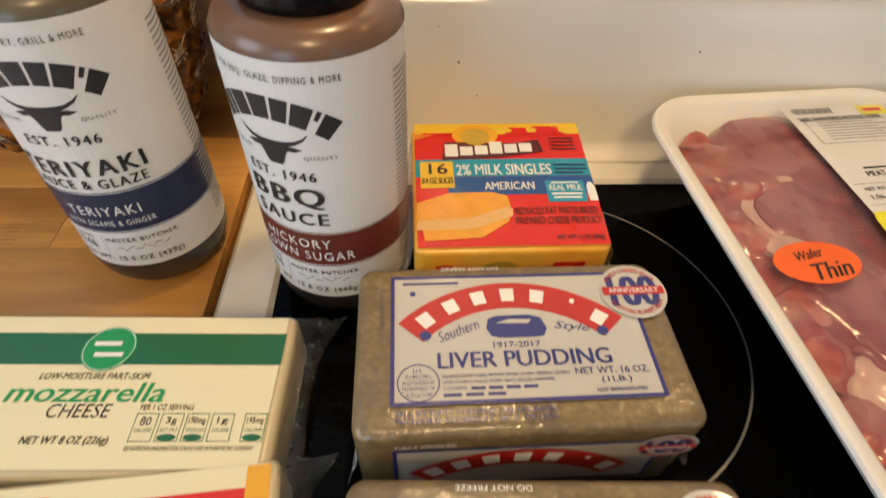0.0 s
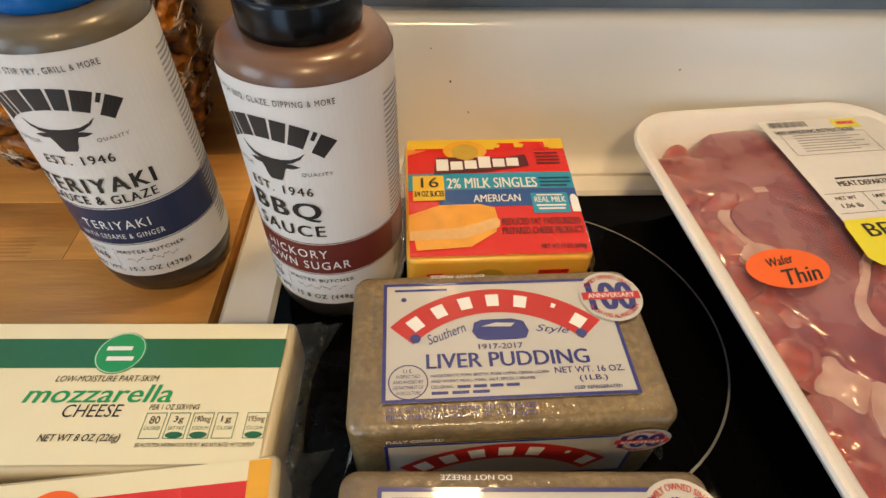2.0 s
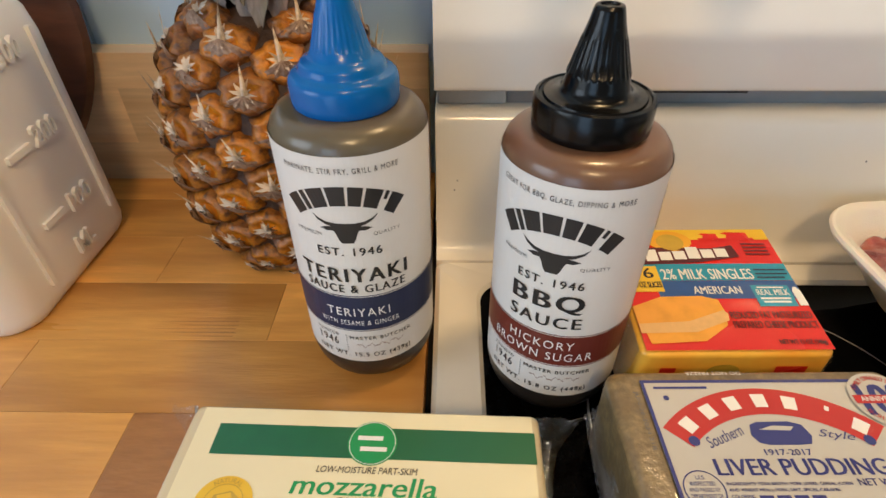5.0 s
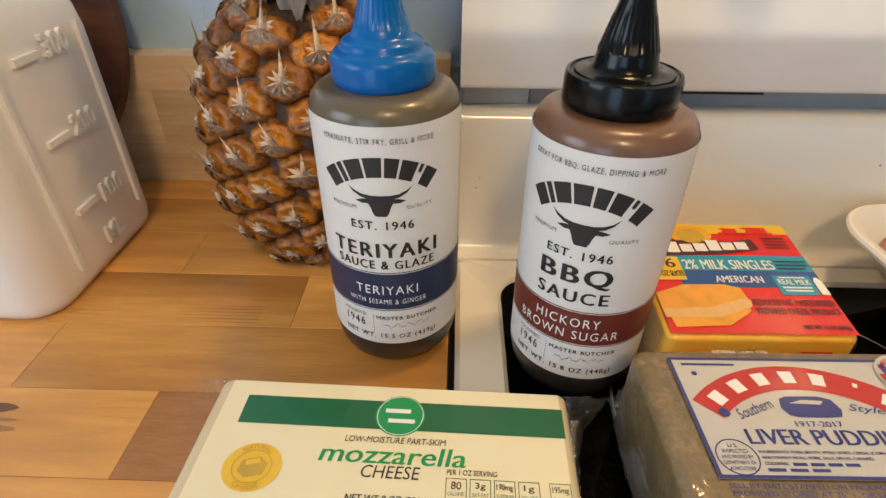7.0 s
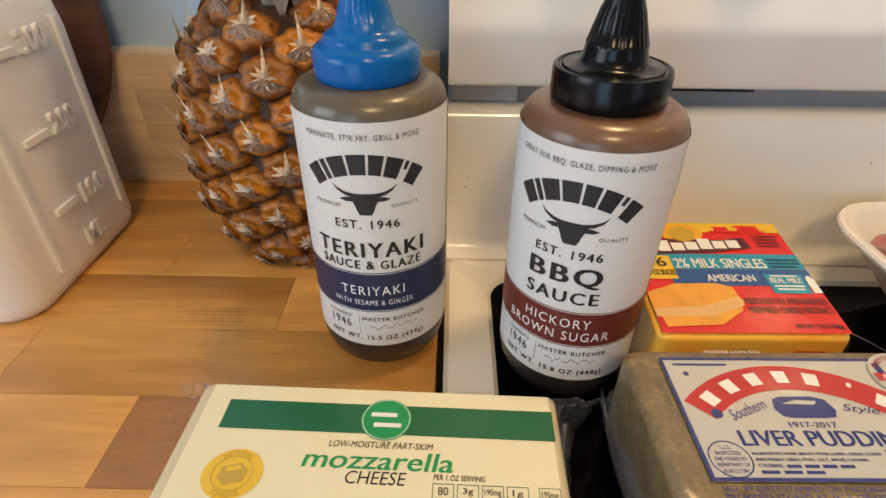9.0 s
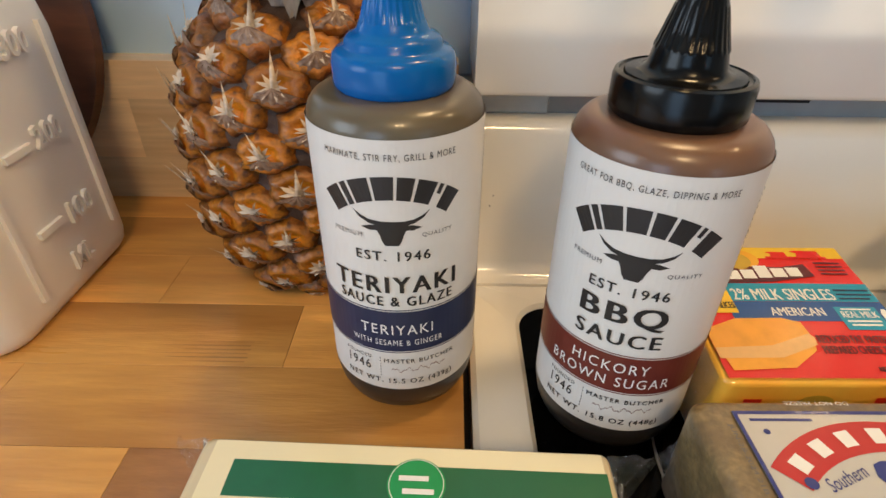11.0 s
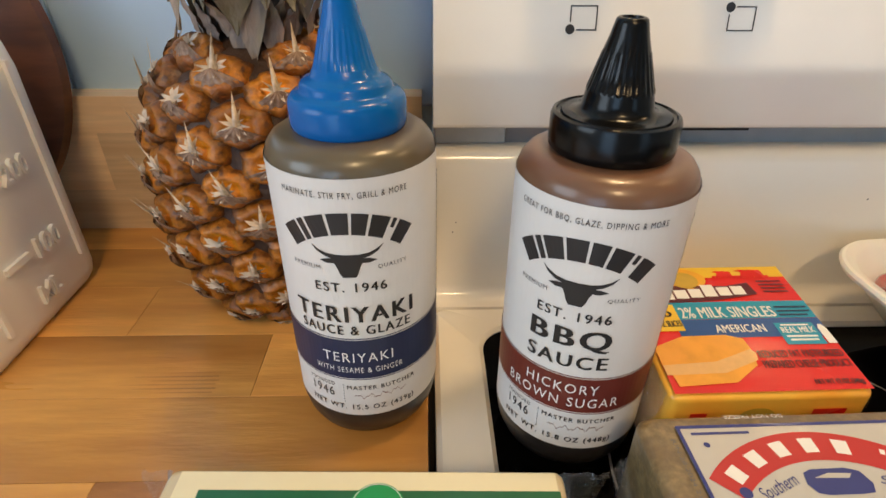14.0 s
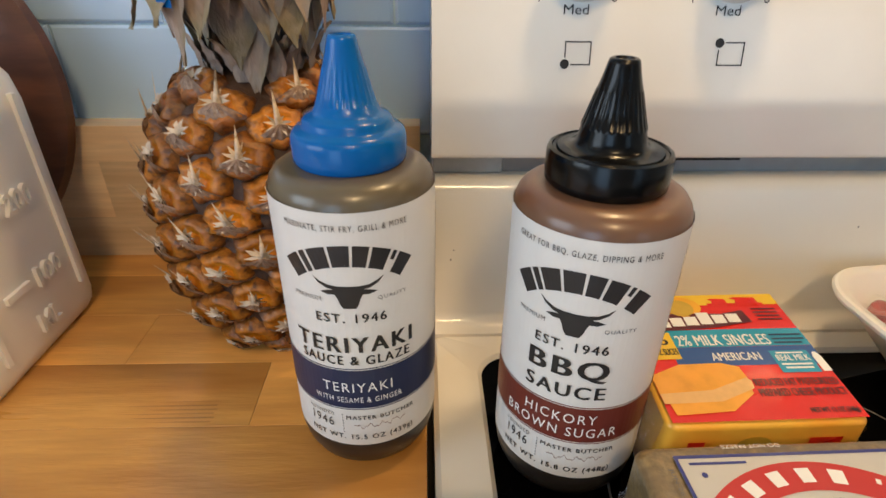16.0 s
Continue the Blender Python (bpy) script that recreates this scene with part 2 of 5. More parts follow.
M = dict(
    block=wood("oiled_butcher_block", (0.70, 0.36, 0.095), (0.46, 0.205, 0.048), along=(1.0, 7.0, 7.0)),
    block_dark=wood("dark_stave", (0.36, 0.165, 0.052), (0.24, 0.10, 0.032), along=(3.0, 12.0, 12.0), per_object=0.03),
    upstand=wood("pale_butcher_block", (0.80, 0.62, 0.42), (0.68, 0.48, 0.29)),
    # white glazed tile; the blue daylight on it is put into its colour
    tile=mat("daylight_tinted_white_tile", (0.48, 0.70, 1.0), 0.10, vary=0.02, size=20, bump=0.03, bump_size=20, coat=1.0, spec=1.0, per_object=0.02),
    grout=mat("grout", (0.62, 0.82, 0.94), 0.9, vary=0.1, bump=0.3),
    wallpaint=mat("wall_paint", (0.72, 0.70, 0.66), 0.8, vary=0.03, bump=0.1),
    ceilpaint=mat("ceiling_paint", (0.78, 0.77, 0.74), 0.9, vary=0.03, bump=0.1),
    floor=wood("floor_boards", (0.30, 0.17, 0.08), (0.2, 0.1, 0.05)),
    enamel=mat("white_enamel", (0.82, 0.78, 0.69), 0.16, vary=0.02, size=30, coat=0.3, bump=0.015, bump_size=30),
    panelwhite=mat("white_control_panel", (0.80, 0.78, 0.73), 0.2, vary=0.02, size=30, coat=0.35, bump=0.02, bump_size=40),
    ceran=mat("black_ceramic_glass", (0.0015, 0.0015, 0.0017), 0.05, vary=0.2, size=300, spec=0.05),
    ringprint=mat("grey_print_on_glass", (0.16, 0.16, 0.16), 0.3),
    gap=mat("dark_gap", (0.012, 0.011, 0.010), 0.8),
    vent=mat("grey_vent_steel", (0.30, 0.31, 0.32), 0.35, metal=0.6, vary=0.05),
    ventlight=mat("light_grey_plastic", (0.45, 0.46, 0.45), 0.4),
    ink=mat("black_ink", (0.018, 0.017, 0.018), 0.45, vary=0.05),
    palegrey=mat("pale_grey_print", (0.30, 0.30, 0.31), 0.5),
    greyink=mat("grey_print", (0.10, 0.10, 0.11), 0.5),
    knob=mat("white_knob_plastic", (0.80, 0.79, 0.75), 0.25, coat=0.3, vary=0.02),
    paper=mat("white_label_paper", (0.72, 0.70, 0.67), 0.42, vary=0.02, size=200, bump=0.05),
    navy=mat("navy_label_ink", (0.020, 0.028, 0.075), 0.4, vary=0.05),
    maroon=mat("maroon_label_ink", (0.15, 0.026, 0.018), 0.4, vary=0.05),
    sign=mat("brown_signature_ink", (0.20, 0.07, 0.05), 0.5),
    whiteink=mat("white_ink", (0.82, 0.82, 0.80), 0.45, vary=0.02),
    teribody=mat("dark_sauce_bottle_plastic", (0.125, 0.100, 0.060), 0.30, vary=0.12, size=20, second=(0.085, 0.065, 0.040),
                 second_size=16, sub=0.15, coat=0.2),
    bbqbody=mat("brown_sauce_bottle_plastic", (0.158, 0.083, 0.047), 0.30, vary=0.12, size=20, second=(0.14, 0.064, 0.034), second_size=16, sub=0.15, coat=0.2),
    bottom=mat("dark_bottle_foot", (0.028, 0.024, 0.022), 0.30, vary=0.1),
    bluecap=mat("blue_cap_plastic", (0.0002, 0.108, 0.38), 0.24, vary=0.04, coat=0.12, spec=0.25),
    blackcap=mat("black_cap_plastic", (0.0032, 0.0032, 0.0033), 0.19, vary=0.1, spec=0.26),
    jug=mat("milky_white_plastic", (0.86, 0.84, 0.82), 0.38, vary=0.02, size=40, sub=0.1, bump=0.02, bump_size=80),
    brown=wood("dark_walnut", (0.095, 0.036, 0.019), (0.048, 0.018, 0.011), along=(3.0, 3.0, 14.0), rough=0.38),
    meatloaf=mat("grey_brown_meat_paste", (0.210, 0.146, 0.064), 0.40, vary=0.30, size=420, second=(0.150, 0.100, 0.048),
                 second_size=60, bump=0.25, bump_size=350, coat=0.8),
    redink=mat("red_ink", (0.52, 0.022, 0.018), 0.35, vary=0.04, coat=0.25),
    blueink=mat("blue_ink", (0.022, 0.030, 0.20), 0.35, vary=0.05, coat=0.5),
    packpaper=mat("glossy_white_pack_paper", (0.54, 0.52, 0.475), 0.3, vary=0.03, size=300, coat=0.9, bump=0.10, bump_size=60),
    cheesewhite=mat("pale_cheese_in_film", (0.62, 0.54, 0.36), 0.30, vary=0.02, size=60, coat=0.6, bump=0.05, bump_size=40, sub=0.1),
    moztop=mat("cream_printed_film", (0.82, 0.75, 0.50), 0.32, vary=0.02, size=60, coat=0.6, bump=0.05, bump_size=40),
    green=mat("dark_green_ink", (0.012, 0.125, 0.045), 0.28, vary=0.05, coat=0.2),
    brightgreen=mat("bright_green_ink", (0.012, 0.30, 0.085), 0.28, vary=0.04, coat=0.2),
    yellow=mat("yellow_ink", (0.80, 0.52, 0.03), 0.3, vary=0.04, coat=0.2),
    amber=mat("amber_ink", (0.80, 0.40, 0.02), 0.3, vary=0.05, coat=0.3),
    gold=mat("gold_ink", (0.55, 0.36, 0.04), 0.3, vary=0.1, coat=0.2),
    red=mat("bright_red_film", (0.70, 0.018, 0.008), 0.26, vary=0.04, size=40, coat=0.35, bump=0.16, bump_size=55),
    darkred=mat("dark_red_ink", (0.10, 0.008, 0.008), 0.3, vary=0.05, coat=0.2),
    lemon=mat("lemon_yellow_sticker", (0.78, 0.70, 0.03), 0.45, vary=0.03),
    orange=mat("orange_ink", (0.80, 0.22, 0.02), 0.3, vary=0.05, coat=0.2),
    orangered=mat("orange_red_sticker", (0.86, 0.13, 0.012), 0.45, vary=0.03),
    cyan=mat("turquoise_ink", (0.02, 0.30, 0.46), 0.28, vary=0.05, coat=0.2),
    midblue=mat("mid_blue_ink", (0.02, 0.085, 0.30), 0.28, vary=0.05, coat=0.2),
    yellowfilm=mat("yellow_film", (0.95, 0.52, 0.065), 0.30, vary=0.08, size=40, second=(0.90, 0.34, 0.025), second_size=30, coat=0.4, bump=0.06, bump_size=50),
    slice=mat("orange_cheese_slice", (0.80, 0.36, 0.030), 0.35, vary=0.12, second=(0.82, 0.36, 0.04), second_size=60, coat=0.3),
    crust=mat("pale_cheese_break", (0.78, 0.46, 0.17), 0.35, vary=0.14, size=300, coat=0.3),
    foam=mat("white_foam_tray", (0.82, 0.79, 0.75), 0.45, vary=0.02, size=900, bump=0.15, bump_size=900, sub=0.2),
    pork=mat("raw_pork", (0.31, 0.070, 0.060), 0.28, vary=0.35, size=140, second=(0.44, 0.18, 0.15), second_size=60, bump=0.5, bump_size=70, coat=0.6, sub=0.1),
    porkdark=mat("dark_raw_pork", (0.235, 0.050, 0.051), 0.26, vary=0.3, size=120, second=(0.37, 0.135, 0.125), second_size=40, bump=0.45, bump_size=60, coat=0.6, sub=0.1),
    trimred=mat("red_pork_trim", (0.40, 0.080, 0.060), 0.26, vary=0.3, size=150, second=(0.54, 0.27, 0.22), second_size=70, bump=0.5, bump_size=80, coat=0.6, sub=0.1),
    fat=mat("pork_fat", (0.62, 0.39, 0.31), 0.3, vary=0.12, size=120, second=(0.50, 0.23, 0.18), second_size=50, bump=0.5, bump_size=70, coat=0.6, sub=0.1),
    clear=film("clear_film", tint=(0.95, 0.95, 0.94), clear=0.84, rough=0.10, crease=0.9, size=140),
    midbrown=wood("mid_brown_wood", (0.50, 0.245, 0.068), (0.40, 0.18, 0.045)),
    wrap=film("stretch_wrap", tint=(0.97, 0.97, 0.97), clear=0.955, rough=0.06, crease=0.12, size=28),
    eyeorange=mat("orange_pineapple_eye", (0.88, 0.27, 0.008), 0.45, vary=0.40, size=200, second=(0.30, 0.075, 0.012), second_size=70, bump=0.8, bump_size=260, coat=0.08, per_object=0.3),
    eyebrown=mat("brown_pineapple_skin", (0.050, 0.021, 0.010), 0.6, vary=0.35, size=180, second=(0.075, 0.040, 0.022), second_size=60, bump=0.6, bump_size=240),
    bract=mat("papery_bract", (0.50, 0.36, 0.26), 0.5, vary=0.3, size=240, second=(0.40, 0.23, 0.12), second_size=150, bump=0.6, bump_size=300, per_object=0.25),
    dry=mat("pale_dry_flower", (0.66, 0.52, 0.38), 0.7, vary=0.3, size=300, bump=0.5, bump_size=300),
    leaf=mat("dried_crown_leaf", (0.31, 0.225, 0.180), 0.55, vary=0.3, size=90, second=(0.19, 0.155, 0.085), second_size=25, bump=0.5, bump_size=160, stretch=(3, 3, 0.5), per_object=0.35),
    knot=wood("dark_knot", (0.13, 0.052, 0.020), (0.08, 0.032, 0.014)),
    steel=mat("hood_steel", (0.30, 0.30, 0.30), 0.35, metal=0.9),
)

faded_out(M["bract"], (0.120, 0.055, 0.030), 0.0088)
faded_out(M["eyeorange"], (0.090, 0.030, 0.009), 0.0108)


# ---- building helpers ----
def part(name, bm, material, parent=None, label="", smooth=True, bevel=0.0):
    """Links a bmesh, given in plan units, as one mesh object under a thing or a part."""
    bm.transform(Matrix.Scale(U, 4))
    bmesh.ops.recalc_face_normals(bm, faces=bm.faces) if len(bm.faces) > 1 and smooth else None
    me = bpy.data.meshes.new(name)
    bm.to_mesh(me)
    bm.free()
    for p in me.polygons:
        p.use_smooth = smooth
    me.materials.append(M[material])
    ob = new(name, me)
    ob.parent = parent
    if smooth:
        me.set_sharp_from_angle(angle=radians(42))
    if bevel:
        bv = ob.modifiers.new("bevel", "BEVEL")
        bv.width, bv.segments, bv.limit_method = bevel * U, 2, "ANGLE"
    return tagged(ob, label)


def thing(name, label, category, at=(0, 0, 0), group="", kind=""):
    ob = new(name)
    ob.location = (0, 0, 0)
    return tagged(ob, label, category, group, kind)


def box(x0, x1, y0, y1, z0, z1, bm=None):
    bm = bm or bmesh.new()
    bmesh.ops.create_cube(bm, size=1, matrix=Matrix.Translation(((x0 + x1) / 2, (y0 + y1) / 2, (z0 + z1) / 2))
                          @ Matrix.Diagonal((x1 - x0, y1 - y0, z1 - z0, 1)))
    return bm


def lathe(profile, at=(0, 0, 0), seg=64, bm=None, wobble=None, rise=1.0):
    """Turns a list of (radius, height) round the upright through at."""
    bm = bm or bmesh.new()
    rings = []
    foot = profile[0][1]
    for r, z in profile:
        if r < 1e-6:
            rings.append([bm.verts.new((at[0], at[1], at[2] + foot + (z - foot) * rise))])
            continue
        ring = []
        for k in range(seg):
            a = 2 * math.pi * k / seg
            rr = r * (wobble(a, z) if wobble else 1)
            ring.append(bm.verts.new((at[0] + rr * math.cos(a), at[1] + rr * math.sin(a), at[2] + foot + (z - foot) * rise)))
        rings.append(ring)
    for a, b in zip(rings, rings[1:]):
        for k in range(seg):
            j = (k + 1) % seg
            if len(a) == 1 and len(b) > 1:
                bm.faces.new((a[0], b[k], b[j]))
            elif len(b) == 1 and len(a) > 1:
                bm.faces.new((a[k], a[j], b[0]))
            elif len(a) > 1:
                bm.faces.new((a[k], a[j], b[j], b[k]))
    return bm


def extrude_x(profile, x0, x1, bm=None, steps=1):
    """A closed (y, z) outline drawn out along x."""
    bm = bm or bmesh.new()
    rows = [[bm.verts.new((x0 + (x1 - x0) * i / steps, y, z)) for y, z in profile] for i in range(steps + 1)]
    n = len(profile)
    for a, b in zip(rows, rows[1:]):
        for k in range(n):
            bm.faces.new((a[k], a[(k + 1) % n], b[(k + 1) % n], b[k]))
    bm.faces.new(rows[0])
    bm.faces.new(list(reversed(rows[-1])))
    return bm


def outline(w, h, r, n=6):
    """A rounded rectangle round the origin, as points."""
    pts = []
    for cx, cy, a0 in ((w / 2 - r, h / 2 - r, 0), (-w / 2 + r, h / 2 - r, 90), (-w / 2 + r, -h / 2 + r, 180), (w / 2 - r, -h / 2 + r, 270)):
        for k in range(n + 1):
            a = radians(a0 + 90 * k / n)
            pts.append((cx + r * math.cos(a), cy + r * math.sin(a)))
    return pts


def loft(layers, bm=None, cap=(True, True)):
    """Skins a stack of closed loops of equal length."""
    bm = bm or bmesh.new()
    loops = [[bm.verts.new(p) for p in loop] for loop in layers]
    n = len(loops[0])
    for a, b in zip(loops, loops[1:]):
        for k in range(n):
            bm.faces.new((a[k], a[(k + 1) % n], b[(k + 1) % n], b[k]))
    if cap[0]:
        bm.faces.new(list(reversed(loops[0])))
    if cap[1]:
        bm.faces.new(loops[-1])
    return bm


# ---- flat print: shapes drawn in a label's own plane and laid on its surface ----
_glyphs = {}


def glyphs(body, bold=0.0, shear=0.0, wide=1.0):
    key = (body, bold, shear, wide)
    if key not in _glyphs:
        cu = bpy.data.curves.new("lettering", "FONT")
        cu.body, cu.offset, cu.shear, cu.resolution_u = body, bold, shear, 3
        cu.space_character = wide
        ob = bpy.data.objects.new("lettering", cu)
        me = bpy.data.meshes.new_from_object(ob)
        co = np.array([v.co[:2] for v in me.vertices])
        faces = [tuple(p.vertices) for p in me.polygons]
        bpy.data.objects.remove(ob)
        bpy.data.meshes.remove(me)
        lo, hi = co.min(0), co.max(0)
        _glyphs[key] = ((co - (lo + hi) / 2) / (hi - lo), faces)
    return _glyphs[key]


class Sheet:
    """A surface to print on: lay(u, v, h) gives the place of a point u, v of the label at h above it."""

    def __init__(self, lay, parent):
        self.lay, self.parent = lay, parent

    def mesh(self, name, pts, faces, material, h, label="", parent=None):
        bm = bmesh.new()
        vs = [bm.verts.new(self.lay(u, v, h)) for u, v in pts]
        for f in faces:
            try:
                bm.faces.new([vs[i] for i in f])
            except ValueError:
                pass
        return part(name, bm, material, parent or self.parent, label, smooth=False)

    def rect(self, name, u0, u1, v0, v1, material, h, nu=1, nv=1, label="", parent=None):
        pts = [(u0 + (u1 - u0) * i / nu, v0 + (v1 - v0) * j / nv) for j in range(nv + 1) for i in range(nu + 1)]
        faces = [(j * (nu + 1) + i, j * (nu + 1) + i + 1, (j + 1) * (nu + 1) + i + 1, (j + 1) * (nu + 1) + i) for j in range(nv) for i in range(nu)]
        return self.mesh(name, pts, faces, material, h, label, parent)

    def strips(self, name, rects, material, h, label=""):
        """Several bars of one print: tiny ones in one mesh, the rest as parts of their own."""
        if name not in ("small_print", "barcode", "dotted_line", "border", "fact_box", "print_box", "burner_mark"):
            return [self.rect(name, *r, material, h, max(1, int((r[1] - r[0]) / 0.004)), 1, label) for r in rects][-1]
        pts, faces = [], []
        for u0, u1, v0, v1 in rects:
            n, q = max(1, int((u1 - u0) / 0.004)), max(1, int((v1 - v0) / 0.006))
            b = len(pts)
            pts += [(u0 + (u1 - u0) * i / n, v0 + (v1 - v0) * j / q) for j in range(q + 1) for i in range(n + 1)]
            faces += [(b + j * (n + 1) + i, b + j * (n + 1) + i + 1, b + (j + 1) * (n + 1) + i + 1, b + (j + 1) * (n + 1) + i) for j in range(q) for i in range(n)]
        ob = self.mesh(name, pts, faces, material, h, label)
        return tagged(ob, kind="stuff") if name in ("small_print", "barcode", "dotted_line") else ob

    def border(self, name, u0, u1, v0, v1, t, material, h, label=""):
        return self.strips(name, [(u0, u1, v1 - t, v1), (u0, u1, v0, v0 + t), (u0, u0 + t, v0 + t, v1 - t), (u1 - t, u1, v0 + t, v1 - t)], material, h, label)

    def poly(self, name, pts, material, h, label="", parent=None):
        return self.mesh(name, pts, [tuple(range(len(pts)))], material, h, label, parent)

    def disc(self, name, cu, cv, ru, rv, material, h, label="", n=28, parent=None):
        pts = [(cu, cv)] + [(cu + ru * math.cos(2 * math.pi * k / n), cv + rv * math.sin(2 * math.pi * k / n)) for k in range(n)]
        return self.mesh(name, pts, [(0, 1 + k, 1 + (k + 1) % n) for k in range(n)], material, h, label, parent)

    def arc(self, name, cu, cv, r0, r1, a0, a1, material, h, label="", n=24, squash=1.0):
        pts, faces = [], []
        for k in range(n + 1):
            a = radians(a0 + (a1 - a0) * k / n)
            pts += [(cu + r0 * math.cos(a), cv + r0 * math.sin(a) * squash), (cu + r1 * math.cos(a), cv + r1 * math.sin(a) * squash)]
            if k:
                faces.append((2 * k - 2, 2 * k - 1, 2 * k + 1, 2 * k))
        return self.mesh(name, pts, faces, material, h, label)

    def text(self, body, cu, cv, w, hgt, material, h, bold=0.0, shear=0.0, turn=0.0, bend=None, name="lettering", label="", wide=1.0):
        """Letters that fill w by hgt round (cu, cv). bend: radius of an arch to set them on (negative: a dip)."""
        co, faces = glyphs(body, 0.0, shear, wide)
        c, s = math.cos(radians(turn)), math.sin(radians(turn))
        pts = []
        layers = (0.0,) if not bold else (-0.9 * bold * hgt, 0.9 * bold * hgt)
        for d in layers:
            for x, y in co:
                x, y = x * (w - 2 * abs(d)) + d, y * hgt
                if bend:
                    a = x / bend
                    x, y = (bend + y) * math.sin(a), (bend + y) * math.cos(a) - bend
                pts.append((cu + x * c - y * s, cv + x * s + y * c))
        if bold:
            n, bm = len(co), bmesh.new()
            vs = [bm.verts.new(self.lay(u, v, h + (0.00008 if k >= n else 0))) for k, (u, v) in enumerate(pts)]
            for f in faces:
                bm.faces.new([vs[i] for i in f])
                bm.faces.new([vs[i + n] for i in f])
            return part(name, bm, material, self.parent, label, smooth=False)
        return self.mesh(name, pts, faces, material, h, label)


def plane_sheet(parent, centre, yaw=0.0, tilt=0.0, bulge=0.0, half=(0.05, 0.05)):
    """A sheet lying face up at centre, turned by yaw, its far side raised by tilt (degrees), its middle raised by bulge."""
    m = Matrix.Translation(centre) @ pose(0, 0, 0, 0, 0, yaw) @ pose(0, 0, 0, tilt, 0, 0)

    def lay(u, v, h):
        b = bulge * max(0.0, 1 - (u / half[0]) ** 2) * max(0.0, 1 - (v / half[1]) ** 2)
        return m @ Vector((u, v, h + b))
    return Sheet(lay, parent)


def upright_sheet(parent, centre, yaw=0.0, tilt=0.0):
    """A sheet standing upright, face to -y, leaning back by tilt."""
    m = Matrix.Translation(centre) @ pose(0, 0, 0, 90 - tilt, 0, yaw)
    return Sheet(lambda u, v, h: m @ Vector((u, v, h)), parent)


def round_sheet(parent, axis, r, facing):
    """A sheet wrapped round an upright cylinder; u runs round it from the direction facing (degrees from -y, to the right), v up."""
    def lay(u, v, h):
        a = radians(facing) + u / r
        return Vector((axis[0] + (r + h) * math.sin(a), axis[1] - (r + h) * math.cos(a), axis[2] + v))
    return Sheet(lay, parent)


# ---- the room ----
def wall(name, bm, material, kind="structure", label="", category=""):
    ob = part(name, bm, material, None, label, smooth=False)
    return tagged(ob, label, category, kind=kind)


wall("floor", box(-1.75, 2.35, -2.3, 0.56, -1.04, -0.99), "floor", label="brown wooden floor boards", category="floor")
wall("ceiling", box(-1.75, 2.35, -2.3, 0.56, 1.66, 1.72), "ceilpaint", label="plain off-white painted ceiling", category="ceiling")
back_wall = wall("wall_north", box(-1.75, 2.35, 0.457, 0.56, -0.99, 1.66), "grout", label="kitchen wall with white glazed tiles, tinted with the blue of daylight, above the worktop", category="wall")
bm = box(-1.75, -1.65, -2.2, -1.03, -0.99, 1.66)
box(-1.75, -1.65, -0.07, 0.457, -0.99, 1.66, bm)
box(-1.75, -1.65, -1.03, -0.07, -0.99, 0.18, bm)
box(-1.75, -1.65, -1.03, -0.07, 1.06, 1.66, bm)
wall("wall_west", bm, "wallpaint", label="plain painted wall with a daylight window", category="wall")
win = thing("window_1", "white framed window letting in blue daylight", "window", kind="structure")
bm = box(-1.72, -1.66, -1.03, -1.00, 0.18, 1.06)
box(-1.72, -1.66, -0.10, -0.07, 0.18, 1.06, bm)
box(-1.72, -1.66, -1.00, -0.10, 0.18, 0.21, bm)
box(-1.72, -1.66, -1.00, -0.10, 1.03, 1.06, bm)
part("window_frame", bm, "ceilpaint", win, smooth=False)
wall("wall_east", box(2.25, 2.35, -2.2, 0.457, -0.99, 1.66), "wallpaint", label="plain painted kitchen wall", category="wall")
bm = box(-1.75, -1.63, -2.3, -2.2, -0.99, 1.66)
box(-0.57, 1.37, -2.3, -2.2, -0.99, 1.66, bm)
box(2.23, 2.35, -2.3, -2.2, -0.99, 1.66, bm)
box(-1.63, -0.57, -2.3, -2.2, 1.03, 1.66, bm)
box(1.37, 2.23, -2.3, -2.2, 1.03, 1.66, bm)
wall("wall_south", bm, "wallpaint", label="plain painted wall with two glass doors", category="wall")
for name, x0, x1 in (("door_1", -1.63, -0.57), ("door_2", 1.37, 2.23)):
    door = thing(name, "white framed glass door letting in blue daylight", "door", kind="structure")
    fr = box(x0, x0 + 0.03, -2.28, -2.22, -0.99, 1.03)
    box(x1 - 0.03, x1, -2.28, -2.22, -0.99, 1.03, fr)
    box(x0 + 0.03, x1 - 0.03, -2.28, -2.22, 1.0, 1.03, fr)
    part("door_frame", fr, "ceilpaint", door, smooth=False)

# ---- the cooker ----
stove = thing("electric_range", "white enamelled electric range with black glass cooktop", "stove")
SX0, SX1 = -0.091, 0.744
part("body", box(SX0 + 0.004, SX1 - 0.004, -0.33, 0.40, -0.99, -0.012), "enamel", stove, smooth=False)
# top frame with a rounded hole for the glass
gw, gh, gr = 0.775, 0.60, 0.020
gcx, gcy = -0.0605 + gw / 2, 0.300 - gh / 2
hole = [(gcx + x, gcy + y) for x, y in outline(gw, gh, gr, 8)]
fw, fh = SX1 - SX0, 0.70
fcx, fcy = (SX0 + SX1) / 2, 0.3215 - fh / 2
rim = [(fcx + x, fcy + y) for x, y in outline(fw, fh, 0.006, 8)]
rim_in = [(fcx + x, fcy + y) for x, y in outline(fw - 0.006, fh - 0.006, 0.006, 8)]
hole_up = [(gcx + x, gcy + y) for x, y in outline(gw + 0.005, gh + 0.005, gr + 0.0025, 8)]
